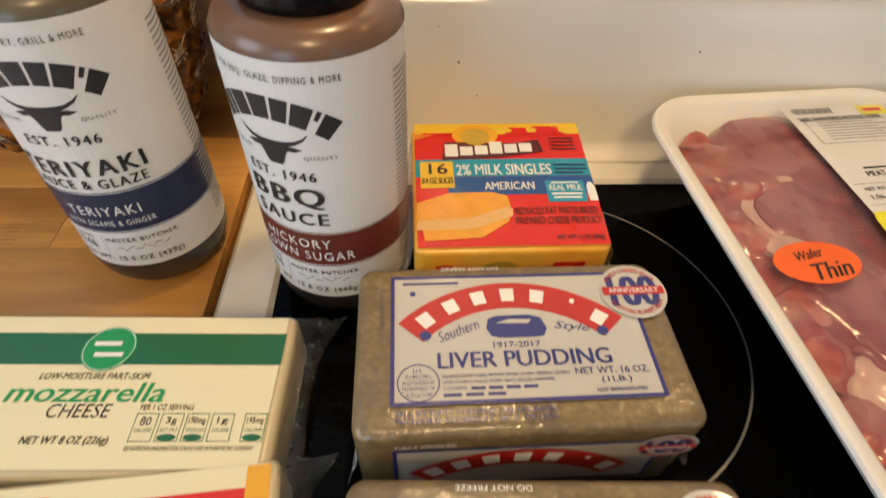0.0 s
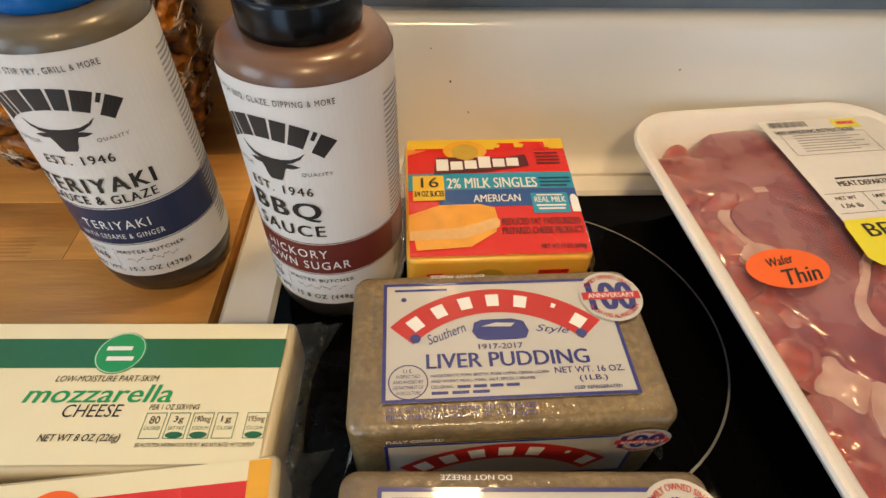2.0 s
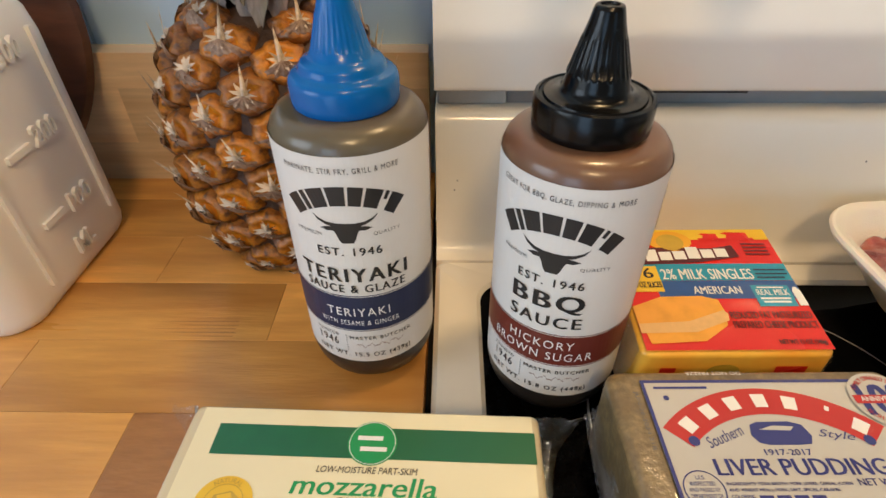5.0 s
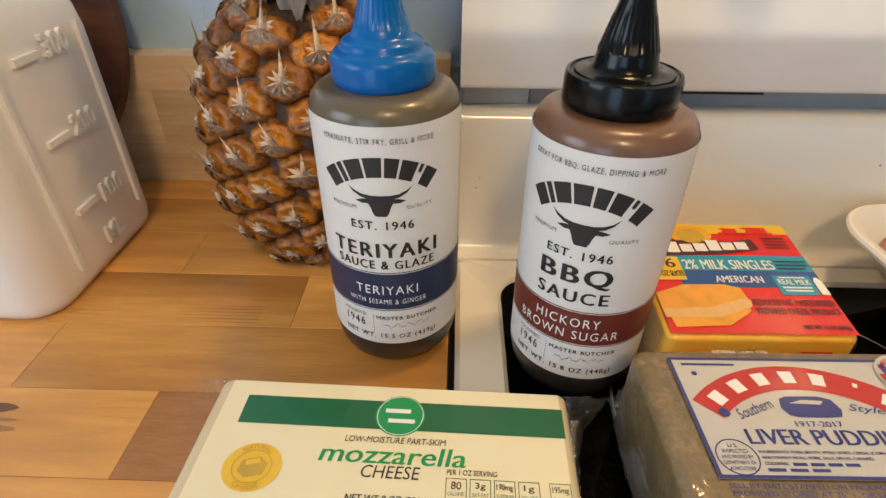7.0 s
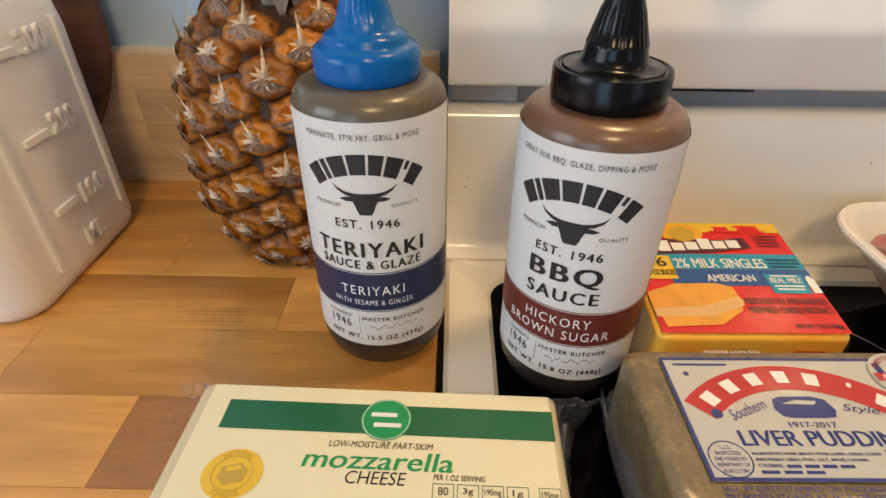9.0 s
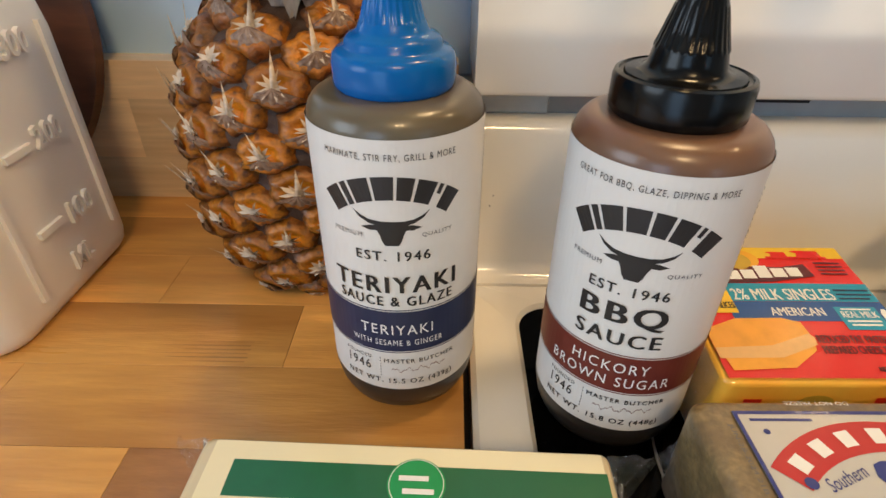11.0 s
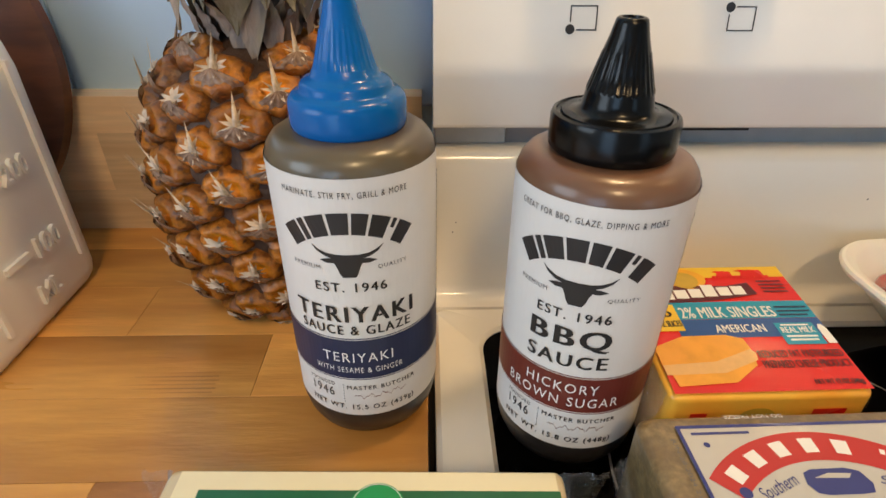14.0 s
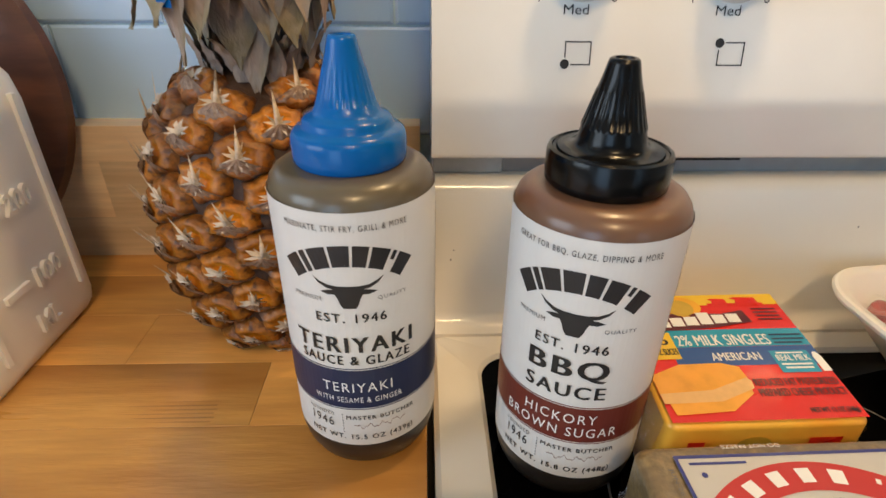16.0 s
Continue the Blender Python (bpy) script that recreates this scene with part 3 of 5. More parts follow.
part("cooktop_frame", loft([[(x, y, -0.012) for x, y in rim], [(x, y, 0.000) for x, y in rim], [(x, y, 0.003) for x, y in rim_in],
                            [(x, y, 0.003) for x, y in hole_up], [(x, y, 0.0005) for x, y in hole], [(x, y, -0.010) for x, y in hole]],
                           cap=(False, False)), "enamel", stove)
part("glass_top", loft([[(x, y, -0.010) for x, y in hole], [(x, y, 0.0) for x, y in hole]]), "ceran", stove, "black glass cooktop", smooth=False)
glass = plane_sheet(stove, (0, 0, 0))
for cx, cy, r in ((0.092, 0.186, 0.0962), (0.094, -0.09, 0.085), (0.52, 0.185, 0.085), (0.52, -0.09, 0.11)):
    glass.arc("burner_ring", cx, cy, r, r + 0.0012, 0, 360, "ringprint", 0.0004, "thin grey burner ring", n=96)
# riser: a deck behind the glass, a hollow fillet, a steep face and a rolled top edge
prof = [(0.3218, -0.010), (0.3218, 0.0028), (0.323, 0.003)] + [(0.324 + 0.011 * math.sin(radians(a)), 0.014 - 0.011 * math.cos(radians(a))) for a in (0, 15, 30, 45, 60, 72, 80)]
prof += [(0.3385, 0.040), (0.3420, 0.070), (0.3455, 0.098), (0.3470, 0.1022), (0.3500, 0.1048), (0.3540, 0.1058), (0.40, 0.1058), (0.40, -0.010)]
part("riser", extrude_x(prof, SX0, SX1, steps=8), "enamel", stove, "white enamel riser behind the cooktop")
part("vent_strip", box(-0.0435, SX1 - 0.01, 0.364, 0.372, 0.1058, 0.128), "vent", stove, "grey metal vent strip", smooth=False)
part("vent_end", box(SX0 + 0.001, -0.0440, 0.361, 0.372, 0.1058, 0.128), "ventlight", stove, smooth=False, bevel=0.0015)
part("shadow_gap", box(0.020, 0.104, 0.345, 0.3635, 0.1205, 0.1238), "gap", stove, smooth=False)
panel_prof = [(0.40, 0.124), (0.3395, 0.124), (0.3375, 0.1255), (0.3370, 0.1275), (0.3290, 0.155), (0.3280, 0.160), (0.3285, 0.165), (0.362, 0.335),
              (0.367, 0.345), (0.375, 0.350), (0.44, 0.350), (0.44, 0.124)]
part("control_panel", extrude_x(panel_prof, SX0, SX1, steps=8), "panelwhite", stove, "white control panel with burner dials")
lean = math.degrees(math.atan2(0.362 - 0.3285, 0.335 - 0.165))
nose = upright_sheet(stove, (0, 0.3285, 0.165), 0, lean)


def on_panel(z):
    return (z - 0.165) / math.cos(radians(lean))


for kx in (-0.0115, 0.0710, 0.36, 0.58, 0.66):
    bm = lathe([(0.0, 0.020), (0.008, 0.020), (0.0155, 0.019), (0.0178, 0.016), (0.019, 0.006), (0.0215, 0.003), (0.0225, 0.0), (0.0, 0.0)], seg=40)
    box(-0.0040, 0.0040, -0.0130, 0.0150, 0.012, 0.028, bm)
    bm.transform(Matrix.Translation((kx, 0.3285 + 0.0137, 0.2335)) @ pose(0, 0, 0, 90 - lean, 0, 0))
    part("knob", bm, "knob", stove, "white burner dial")
    if kx < 0.3:
        v = on_panel(0.2080)
        nose.text("Med", kx - 0.0025, v, 0.0135, 0.0050, "ink", 0.0003, name="marking")
        nose.text("4", kx - 0.0235, v + 0.0062, 0.0030, 0.0048, "ink", 0.0003, name="marking")
        nose.text("6", kx + 0.0175, v + 0.0062, 0.0030, 0.0048, "ink", 0.0003, name="marking")
for cx, dot in ((-0.0115, (-1, -1)), (0.0733, (-1, 1))):
    v = on_panel(0.1865)
    nose.border("burner_mark", cx - 0.0073, cx + 0.0073, v - 0.0062, v + 0.0062, 0.0007, "ink", 0.0003)
    nose.disc("burner_mark", cx + dot[0] * 0.0070, v + dot[1] * 0.0056, 0.0034, 0.0034, "panelwhite", 0.0005)
    nose.disc("burner_mark", cx + dot[0] * 0.0070, v + dot[1] * 0.0056, 0.0025, 0.0025, "ink", 0.0007)

hood = thing("cooker_hood", "steel cooker hood with two warm bulbs above the range", "range hood")
part("canopy", box(SX0, SX1, 0.02, 0.455, 0.62, 0.74), "steel", hood, smooth=False)
part("chimney", box(0.20, 0.45, 0.20, 0.455, 0.74, 1.66), "steel", hood, smooth=False)

face = upright_sheet(stove, (0, 0.3385, 0.040), 0, math.degrees(math.atan2(0.007, 0.058)))
for u, v, q in ((0.044, 0.026, 0.0007), (0.057, 0.004, 0.0005), (0.198, 0.034, 0.0006), (-0.078, 0.012, 0.0005), (-0.076, 0.019, 0.0004), (0.031, 0.048, 0.0004)):
    face.disc("speck", u, v, q, q * 1.3, "greyink", 0.0002, "small dried splash", n=10)

# ---- the worktop beside it ----
cab = thing("base_cabinet", "plain white base cabinet under the worktop", "cabinet")
part("body", box(-1.64, -0.099, -0.22, 0.455, -0.99, -0.045), "panelwhite", cab, smooth=False)
WOOD = 0.003      # the worktop lies flush with the enamel frame
top = thing("worktop", "oiled butcher-block worktop of glued wooden staves", "worktop", kind="structure")
part("slab", box(-1.64, -0.0952, -0.25, 0.456, -0.045, -0.006), "block", top, smooth=False)
part("edge_gap", box(-0.0949, -0.0912, -0.25, 0.40, -0.045, -0.02), "gap", top, smooth=False)


def stave(parent, x0, x1, y0, y1, z0, z1, material, name="stave", e=0.0003):
    """One glued stave, its upper arrises just broken."""
    g = 0.00012
    x0, x1, y0, y1 = x0 + g, x1 - g, y0 + g, y1 - g
    return part(name, loft([[(x0, y0, z0), (x1, y0, z0), (x1, y1, z0), (x0, y1, z0)], [(x0, y0, z1 - e * 0.4), (x1, y0, z1 - e * 0.4), (x1, y1, z1 - e * 0.4), (x0, y1, z1 - e * 0.4)],
                            [(x0 + e, y0 + e, z1), (x1 - e, y0 + e, z1), (x1 - e, y1 - e, z1), (x0 + e, y1 - e, z1)]]), material, parent, smooth=False)


rng = random.Random(4)
row = 0
y = 0.138 - 0.0525 * 7
while y < 0.43:
    y1 = min(y + 0.0525, 0.4352)
    if abs(y - 0.138) < 0.01:
        cuts = [-0.80, -0.52, -0.2525, -0.0952]
    else:
        cuts = [-0.0952]
        cuts.append(cuts[0] - rng.uniform(0.08, 0.3))
        while cuts[-1] > -0.75:
            cuts.append(cuts[-1] - rng.uniform(0.22, 0.42))
        cuts = cuts[::-1]
    for a, b in zip(cuts, cuts[1:]):
        dark = abs(y - 0.138) < 0.01 and a > -0.3
        stave(top, a, b, y, y1, -0.006, 0.0, "block_dark" if dark else "block")
    y = y1 if y1 < 0.43 else 1
top.location.z = WOOD * U
# six thin darker lines and a knot in the staves
for k in range(6):
    x0, x1, yk = -0.252 - 0.005 * ((k * 2) % 5), -0.2165 + 0.001 * (k % 2), 0.2462 + 0.0031 * k
    bm = bmesh.new()
    n = 10
    lo = [bm.verts.new((x0 + (x1 - x0) * i / n, yk - 0.00055 * math.sin(math.pi * min(1, (i + 0.4) / 6) / 2), 0.0002)) for i in range(n + 1)]
    hi = [bm.verts.new((x0 + (x1 - x0) * i / n, yk + 0.00055 * math.sin(math.pi * min(1, (i + 0.4) / 6) / 2), 0.0002)) for i in range(n + 1)]
    for i in range(n):
        bm.faces.new((lo[i], lo[i + 1], hi[i + 1], hi[i]))
    part("saw_mark", bm, "midbrown", top, "thin dark line on the wood")
for cx, cy, rx, ry in ((-0.336, 0.1765, 0.0150, 0.0032), (-0.326, 0.1635, 0.0120, 0.0020), (-0.333, 0.1690, 0.0170, 0.0013)):
    bm = bmesh.new()
    loop = [bm.verts.new((cx + rx * math.cos(a) * (1 + 0.25 * noise.noise(Vector((math.cos(a), math.sin(a), cx * 90)))), cy + ry * math.sin(a), 0.0002)) for a in [2 * math.pi * i / 24 for i in range(24)]]
    bm.faces.new(loop)
    part("knot", bm, "knot" if ry > 0.003 else "block_dark", top, "dark knot in the wood")
upstand = thing("upstand", "pale wooden upstand along the back of the worktop", "backsplash", kind="structure")
upstand.location.z = WOOD * U
for z0, z1, off in ((0.0, 0.036, 0.02), (0.036, 0.084, 0.13), (0.084, 0.1125, 0.05)):
    x = -0.0985
    first = True
    while x > -1.0:
        w = off + 0.12 if first else rng.uniform(0.15, 0.32)
        first = False
        stave(upstand, x - w, x, 0.4335 + rng.uniform(0, 0.0004), 0.4545, z0 + 0.0001, z1, "upstand")
        x -= w
# tiles over the upstand
TW, TH, TG = 0.167, 0.0835, 0.0016
for j in range(7):
    for i in range(7):
        x0 = -1.035 + i * TW + (TW / 2 if j % 2 else 0)
        z0 = 0.1845 + (j - 1) * TH
        x0, x1, z0, z1, e = x0 + TG / 2, x0 + TW - TG / 2, z0 + TG / 2, z0 + TH - TG / 2, 0.0022
        part("tile", loft([[(x0, 0.4568, z0), (x1, 0.4568, z0), (x1, 0.4568, z1), (x0, 0.4568, z1)], [(x0, 0.4552, z0), (x1, 0.4552, z0), (x1, 0.4552, z1), (x0, 0.4552, z1)],
                           [(x0 + e, 0.4540, z0 + e), (x1 - e, 0.4540, z0 + e), (x1 - e, 0.4540, z1 - e), (x0 + e, 0.4540, z1 - e)]]), "tile", back_wall, smooth=False)


# ---- sauce bottles ----
def sauce_bottle(name, label, at, facing, body, cap_material, band, lines, ribbed_cap, stands):
    bottle = thing(name, label, "sauce bottle", group="sauce bottles")
    bottle.location.z = stands * U
    R = 0.0355
    ax, ay = at
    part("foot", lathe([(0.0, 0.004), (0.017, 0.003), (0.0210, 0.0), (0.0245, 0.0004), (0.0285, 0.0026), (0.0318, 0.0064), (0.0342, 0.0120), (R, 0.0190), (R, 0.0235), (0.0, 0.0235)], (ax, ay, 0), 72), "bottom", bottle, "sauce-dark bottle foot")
    part("body", lathe([(0.0, 0.0237), (R, 0.0237), (R, 0.1445), (0.0352, 0.1475), (0.0342, 0.1508),
                        (0.0322, 0.1535), (0.0295, 0.1552), (0.0262, 0.1560), (0.0195, 0.1562), (0.0195, 0.160), (0.0, 0.160)], (ax, ay, 0), 72), body, bottle)
    if ribbed_cap:
        cp = [(0.0225, 0.1562), (0.0236, 0.1575), (0.0238, 0.160), (0.0238, 0.1660), (0.0232, 0.1684), (0.0215, 0.1700), (0.0196, 0.1705), (0.0186, 0.1715), (0.0183, 0.1733), (0.0170, 0.1748), (0.0150, 0.1756), (0.0135, 0.1768), (0.0126, 0.1790)]
    else:
        cp = [(0.0228, 0.1562), (0.0240, 0.1575), (0.0242, 0.160), (0.0242, 0.1682), (0.0236, 0.1700), (0.0222, 0.1705), (0.0218, 0.1698), (0.0206, 0.1696), (0.0202, 0.1704), (0.0178, 0.1706), (0.0150, 0.1712), (0.0134, 0.1728), (0.0128, 0.1755)]
    cap = part("cap", lathe([(0.0, 0.1570)] + cp + [(0.0118, 0.1800), (0.0, 0.1800)], (ax, ay, 0), 72), cap_material, bottle, "ribbed cone cap")
    ribs = lambda a, z: 1 + (0.030 * (0.5 + 0.5 * math.cos(28 * a)) if 0.1795 < z < 0.1945 else 0)
    part("nozzle", lathe([(0.0, 0.1785), (0.0124, 0.1785), (0.0119, 0.1800), (0.0117, 0.1802), (0.0100, 0.1870), (0.0083, 0.1940), (0.0082, 0.1946), (0.0068, 0.2000), (0.0058, 0.2048), (0.0054, 0.2062), (0.0046, 0.2068),
                          (0.0036, 0.2068), (0.0034, 0.2060), (0.0, 0.2060)], (ax, ay, 0), 168, wobble=ribs, rise=0.94 if ribbed_cap else 0.88), cap_material, cap)
    s = round_sheet(bottle, (ax, ay, 0), R, facing)
    paper = s.rect("label", -2.75 * R, 2.75 * R, 0.0225, 0.1472, "paper", 0.0002, 72, 6, "white wrap-around paper label")
    s.parent = paper
    zb0, zb1, bt = band
    s.rect("colour_band", -2.75 * R, 2.75 * R, zb0, zb1, bt, 0.0004, 72, 1)
    s.strips("colour_line", [(-2.75 * R, 2.75 * R, zb0 - 0.0010, zb0 - 0.0005), (-2.75 * R, 2.75 * R, zb1 + 0.0005, zb1 + 0.0010)], bt, 0.0004)
    # maker's mark: an arch of dark blocks over a horned crest, both as plain shapes
    a = 40.5
    for k, w in enumerate((10.5, 4.0, 11.5, 11.5, 9.0, 10.5, 2.4, 9.5)):
        low = 0.0337 if k != 6 else 0.0390
        s.arc("maker_mark", 0, 0.0902, low, 0.0432, 90 + a - w, 90 + a, "ink", 0.0004, n=4)
        a -= w + 1.7
    up = [(0.0, 0.1146), (0.0045, 0.1147), (0.0085, 0.1153), (0.0120, 0.1168), (0.0147, 0.1188)]
    dn = [(0.0, 0.1125), (0.0050, 0.1126), (0.0090, 0.1137), (0.0124, 0.1157), (0.0146, 0.1186)]
    ear = [(0.0050, 0.1131), (0.0085, 0.1128), (0.0118, 0.1117), (0.0085, 0.1105), (0.0052, 0.1107)]
    cheek = [(0.0066, 0.1140), (0.0060, 0.1112), (0.0046, 0.1085), (0.0038, 0.1058), (0.0026, 0.1038)]
    for sg in (-1, 1):
        s.mesh("crest", [(sg * u, v) for u, v in up + dn], [(k, k + 1, k + 6, k + 5) for k in range(4)], "ink", 0.0004)
        s.poly("crest", [(sg * u, v) for u, v in ear], "ink", 0.00042)
    s.mesh("crest", [(u * k / 4, v) for u, v in cheek for k in range(-4, 5)], [(9 * j + k, 9 * j + k + 1, 9 * j + k + 10, 9 * j + k + 9) for j in range(4) for k in range(8)], "ink", 0.00045)
    for body_text, u, v, w, hgt, m, bold in lines:
        s.text(body_text, u, v, w, hgt, m, 0.0006, bold, wide=1.22)
    # a flowing signature, as a plain wavy stroke
    pts = []
    for k in range(41):
        t = k / 40
        pts.append((-0.003 + 0.025 * t, 0.0352 + 0.0011 * math.sin(26 * t) + 0.0006 * math.sin(61 * t + 1) + 0.0012 * t))
    s.mesh("signature", [(u, v + d) for u, v in pts for d in (-0.00018, 0.00018)], [(2 * k, 2 * k + 2, 2 * k + 3, 2 * k + 1) for k in range(40)], "sign", 0.0005)
    s.strips("dotted_line", [(-0.0083, -0.0079, 0.0312 + 0.0018 * k, 0.0320 + 0.0018 * k) for k in range(7)], "greyink", 0.0005)
    # small print beside the label's front
    s.strips("small_print", [(0.052, 0.052 + 0.020 * (0.75 + 0.25 * ((k * 7) % 5) / 4), 0.134 - 0.0026 * k, 0.1350 - 0.0026 * k) for k in range(40)], "palegrey", 0.0005)
    return bottle


common = [("PREMIUM", -0.0181, 0.1080, 0.0128, 0.0021, "greyink", 0.0), ("QUALITY", 0.0181, 0.1080, 0.0128, 0.0021, "greyink", 0.0),
          ("EST. 1946", 0.0, 0.0988, 0.0300, 0.0045, "ink", 0.03), ("FOUNDED", -0.0190, 0.0424, 0.0135, 0.0021, "ink", 0.0),
          ("1946", -0.0190, 0.0370, 0.0120, 0.0056, "ink", 0.0), ("MASTER BUTCHER", 0.0102, 0.0412, 0.0330, 0.0024, "ink", 0.02)]
sauce_bottle("sauce_bottle", "squeeze bottle of dark teriyaki sauce with blue cone cap", (-0.1265, 0.2445), 0.0, "teribody", "bluecap", (0.0472, 0.0701, "navy"), common + [
    ("MARINATE, STIR FRY, GRILL & MORE", 0.0, 0.1405, 0.0510, 0.0030, "ink", 0.0),
    ("TERIYAKI", 0.0, 0.0846, 0.0540, 0.0082, "ink", 0.050), ("SAUCE & GLAZE", 0.0, 0.0760, 0.0505, 0.0050, "ink", 0.04),
    ("TERIYAKI", 0.0, 0.0600, 0.0320, 0.0054, "whiteink", 0.0), ("WITH SESAME & GINGER", 0.0, 0.0525, 0.0410, 0.0032, "whiteink", 0.0),
    ("NET WT. 15.5 OZ (439g)", 0.0, 0.0280, 0.0520, 0.0040, "ink", 0.02)], True, WOOD)
sauce_bottle("sauce_bottle", "squeeze bottle of brown barbecue sauce with black cone cap", (-0.0235, 0.2255), -23.5, "bbqbody", "blackcap", (0.0465, 0.0665, "maroon"), common + [
    ("GREAT FOR BBQ, GLAZE, DIPPING & MORE", 0.0, 0.1405, 0.0580, 0.0030, "ink", 0.0),
    ("BBQ", 0.0, 0.0870, 0.0340, 0.0112, "ink", 0.055), ("SAUCE", 0.0, 0.0756, 0.0345, 0.0068, "ink", 0.045),
    ("HICKORY", 0.0, 0.0603, 0.0320, 0.0054, "whiteink", 0.0), ("BROWN SUGAR", 0.0, 0.0524, 0.0520, 0.0054, "whiteink", 0.0),
    ("NET WT. 15.8 OZ (448g)", 0.0, 0.0280, 0.0530, 0.0040, "ink", 0.02)], False, 0.0)


# ---- liver pudding blocks ----
def soft_block(w, d, h, r, bulge=0.0, nz=5, rz=0.008, lean=0.0):
    """A block with rounded uprights and soft upper and lower edges; loops from the foot up."""
    layers = []
    for k in range(nz + 1):
        a = math.pi / 2 * k / nz
        s = rz * (1 - math.sin(a))
        layers.append(([(x * (w - 2 * s) / w, y * (d - 2 * s) / d) for x, y in outline(w, d, r)], rz * (1 - math.cos(a))))
    up = [(pts, h - z) for pts, z in layers[::-1]]
    out = [[(x, y, z) for x, y in pts] for pts, z in layers + up]
    top = up[-1][0]
    for f in (0.75, 0.45):
        out.append([(x * f, y * f, h + bulge * (1 - f * f)) for x, y in top])
    return out


def crumpled(parent, pts, thick, material, seed, name="film_flap", label="crumpled clear film end"):
    """A crumpled flap of film between two edges: pts are (near edge, far edge) pairs."""
    r = random.Random(seed)
    bm = bmesh.new()
    rows = []
    for a, b in pts:
        a, b = Vector(a), Vector(b)
        rows.append([bm.verts.new(a.lerp(b, k / 6) + Vector((r.uniform(-1, 1), r.uniform(-1, 1), r.uniform(-1, 1))) * (0.0013 if 0 < k else 0.0003)) for k in range(7)])
    for p, q in zip(rows, rows[1:]):
        for k in range(6):
            bm.faces.new((p[k], p[k + 1], q[k + 1], q[k]))
    return part(name, bm, material, parent, label)


def liver_block(at, yaw, label):
    block = thing("meat_block", label, "packaged meat", group="liver pudding blocks")
    base = Matrix.Translation(at) @ pose(0, 0, 0, 0, 0, yaw)
    Hh = 0.0555
    bm = loft(soft_block(0.1306, 0.0780, Hh, 0.0065, 0.0003, rz=0.0048))
    for v in bm.verts:
        n = noise.noise(v.co * 45) * 0.0003
        v.co += v.co.normalized() * n
    bm.transform(base)
    part("loaf", bm, "meatloaf", block, "grey-brown loaf in tight clear film")
    for sx in (-1, 1):
        pts = [((sx * 0.0643, -0.036 + 0.0180 * k, Hh * 0.62), (sx * (0.0688 if k in (0, 4) else 0.0663), -0.0395 + 0.01975 * k, Hh * (0.30 if k in (0, 4) else 0.10))) for k in range(5)]
        crumpled(block, [(base @ Vector(a), base @ Vector(b)) for a, b in pts], 0, "clear", 70 + sx, "film_end", "clear film folded at the end")
    m = base @ Matrix.Translation((0, 0, Hh + 0.0008))
    drop = lambda v: 0.0048 - math.sqrt(max(0.0, 0.0048 ** 2 - max(0.0, abs(v) - 0.0342) ** 2))
    s = Sheet(lambda u, v, h: m @ Vector((u * 0.96, v * 0.942, h - drop(v * 0.942))), block)
    lab = s.rect("label", -0.0535, 0.0535, -0.0300, 0.0335, "packpaper", 0.0002, 12, 8, "white label with blue border")
    s.parent = lab
    s.border("border", -0.0535, 0.0535, -0.0300, 0.0335, 0.0016, "blueink", 0.0004)
    s.strips("web_address", [(-0.0482, -0.0235, 0.0285, 0.0298)], "blueink", 0.0004)
    s.disc("dot", -0.0440, 0.0235, 0.0013, 0.0013, "blueink", 0.0004)
    # arched red ribbon with a row of white blocks for the maker's name
    s.arc("ribbon", -0.0025, -0.0375, 0.0520, 0.0660, 43.5, 136.5, "redink", 0.0004, n=30, squash=1.0)
    for k in range(7):
        a = 128 - k * 12.6 - (2.0 if k > 4 else 0)
        hw = 2.9 if k != 5 else 0.9
        s.arc("maker_mark", -0.0025, -0.0375, 0.0556 if k != 5 else 0.0600, 0.0626, a - hw, a + hw, "whiteink", 0.0006, n=3)
    for u in (-0.0392, 0.0351):
        s.disc("dot", u, 0.0012, 0.0024, 0.0024, "blueink", 0.0006)
    s.text("Southern", -0.0255, 0.0035, 0.0185, 0.0052, "blueink", 0.0004, 0.0, 0.35, 22)
    s.text("Style", 0.0225, 0.0035, 0.0150, 0.0050, "blueink", 0.0004, 0.0, 0.35, -8)
    s.poly("crest", [(-0.0138, 0.0040), (-0.0125, 0.0090), (-0.0090, 0.0105), (0.0050, 0.0107), (0.0100, 0.0090), (0.0118, 0.0035), (0.0100, -0.0003), (0.0050, -0.0008), (-0.0080, -0.0008), (-0.0118, 0.0002)], "blueink", 0.0004)
    s.poly("crest", [(-0.0095, 0.0065), (-0.0030, 0.0085), (0.0060, 0.0080), (0.0040, 0.0060)], "packpaper", 0.0006)
    s.text("1917-2017", -0.0020, -0.0042, 0.0195, 0.0028, "blueink", 0.0004, 0.02)
    s.text("LIVER PUDDING", 0.0003, -0.0108, 0.0705, 0.0074, "blueink", 0.0004, 0.035)
    s.arc("seal", -0.0427, -0.0204, 0.0078, 0.0083, 0, 360, "blueink", 0.0004, n=36)
    for k, (tx, w) in enumerate((("U.S.", 0.004), ("INSPECTED", 0.010), ("AND PASSED BY", 0.0125), ("DEPARTMENT OF", 0.0125), ("AGRICULTURE", 0.010))):
        s.text(tx, -0.0427, -0.0152 - 0.0026 * k, w, 0.0017, "blueink", 0.0004)
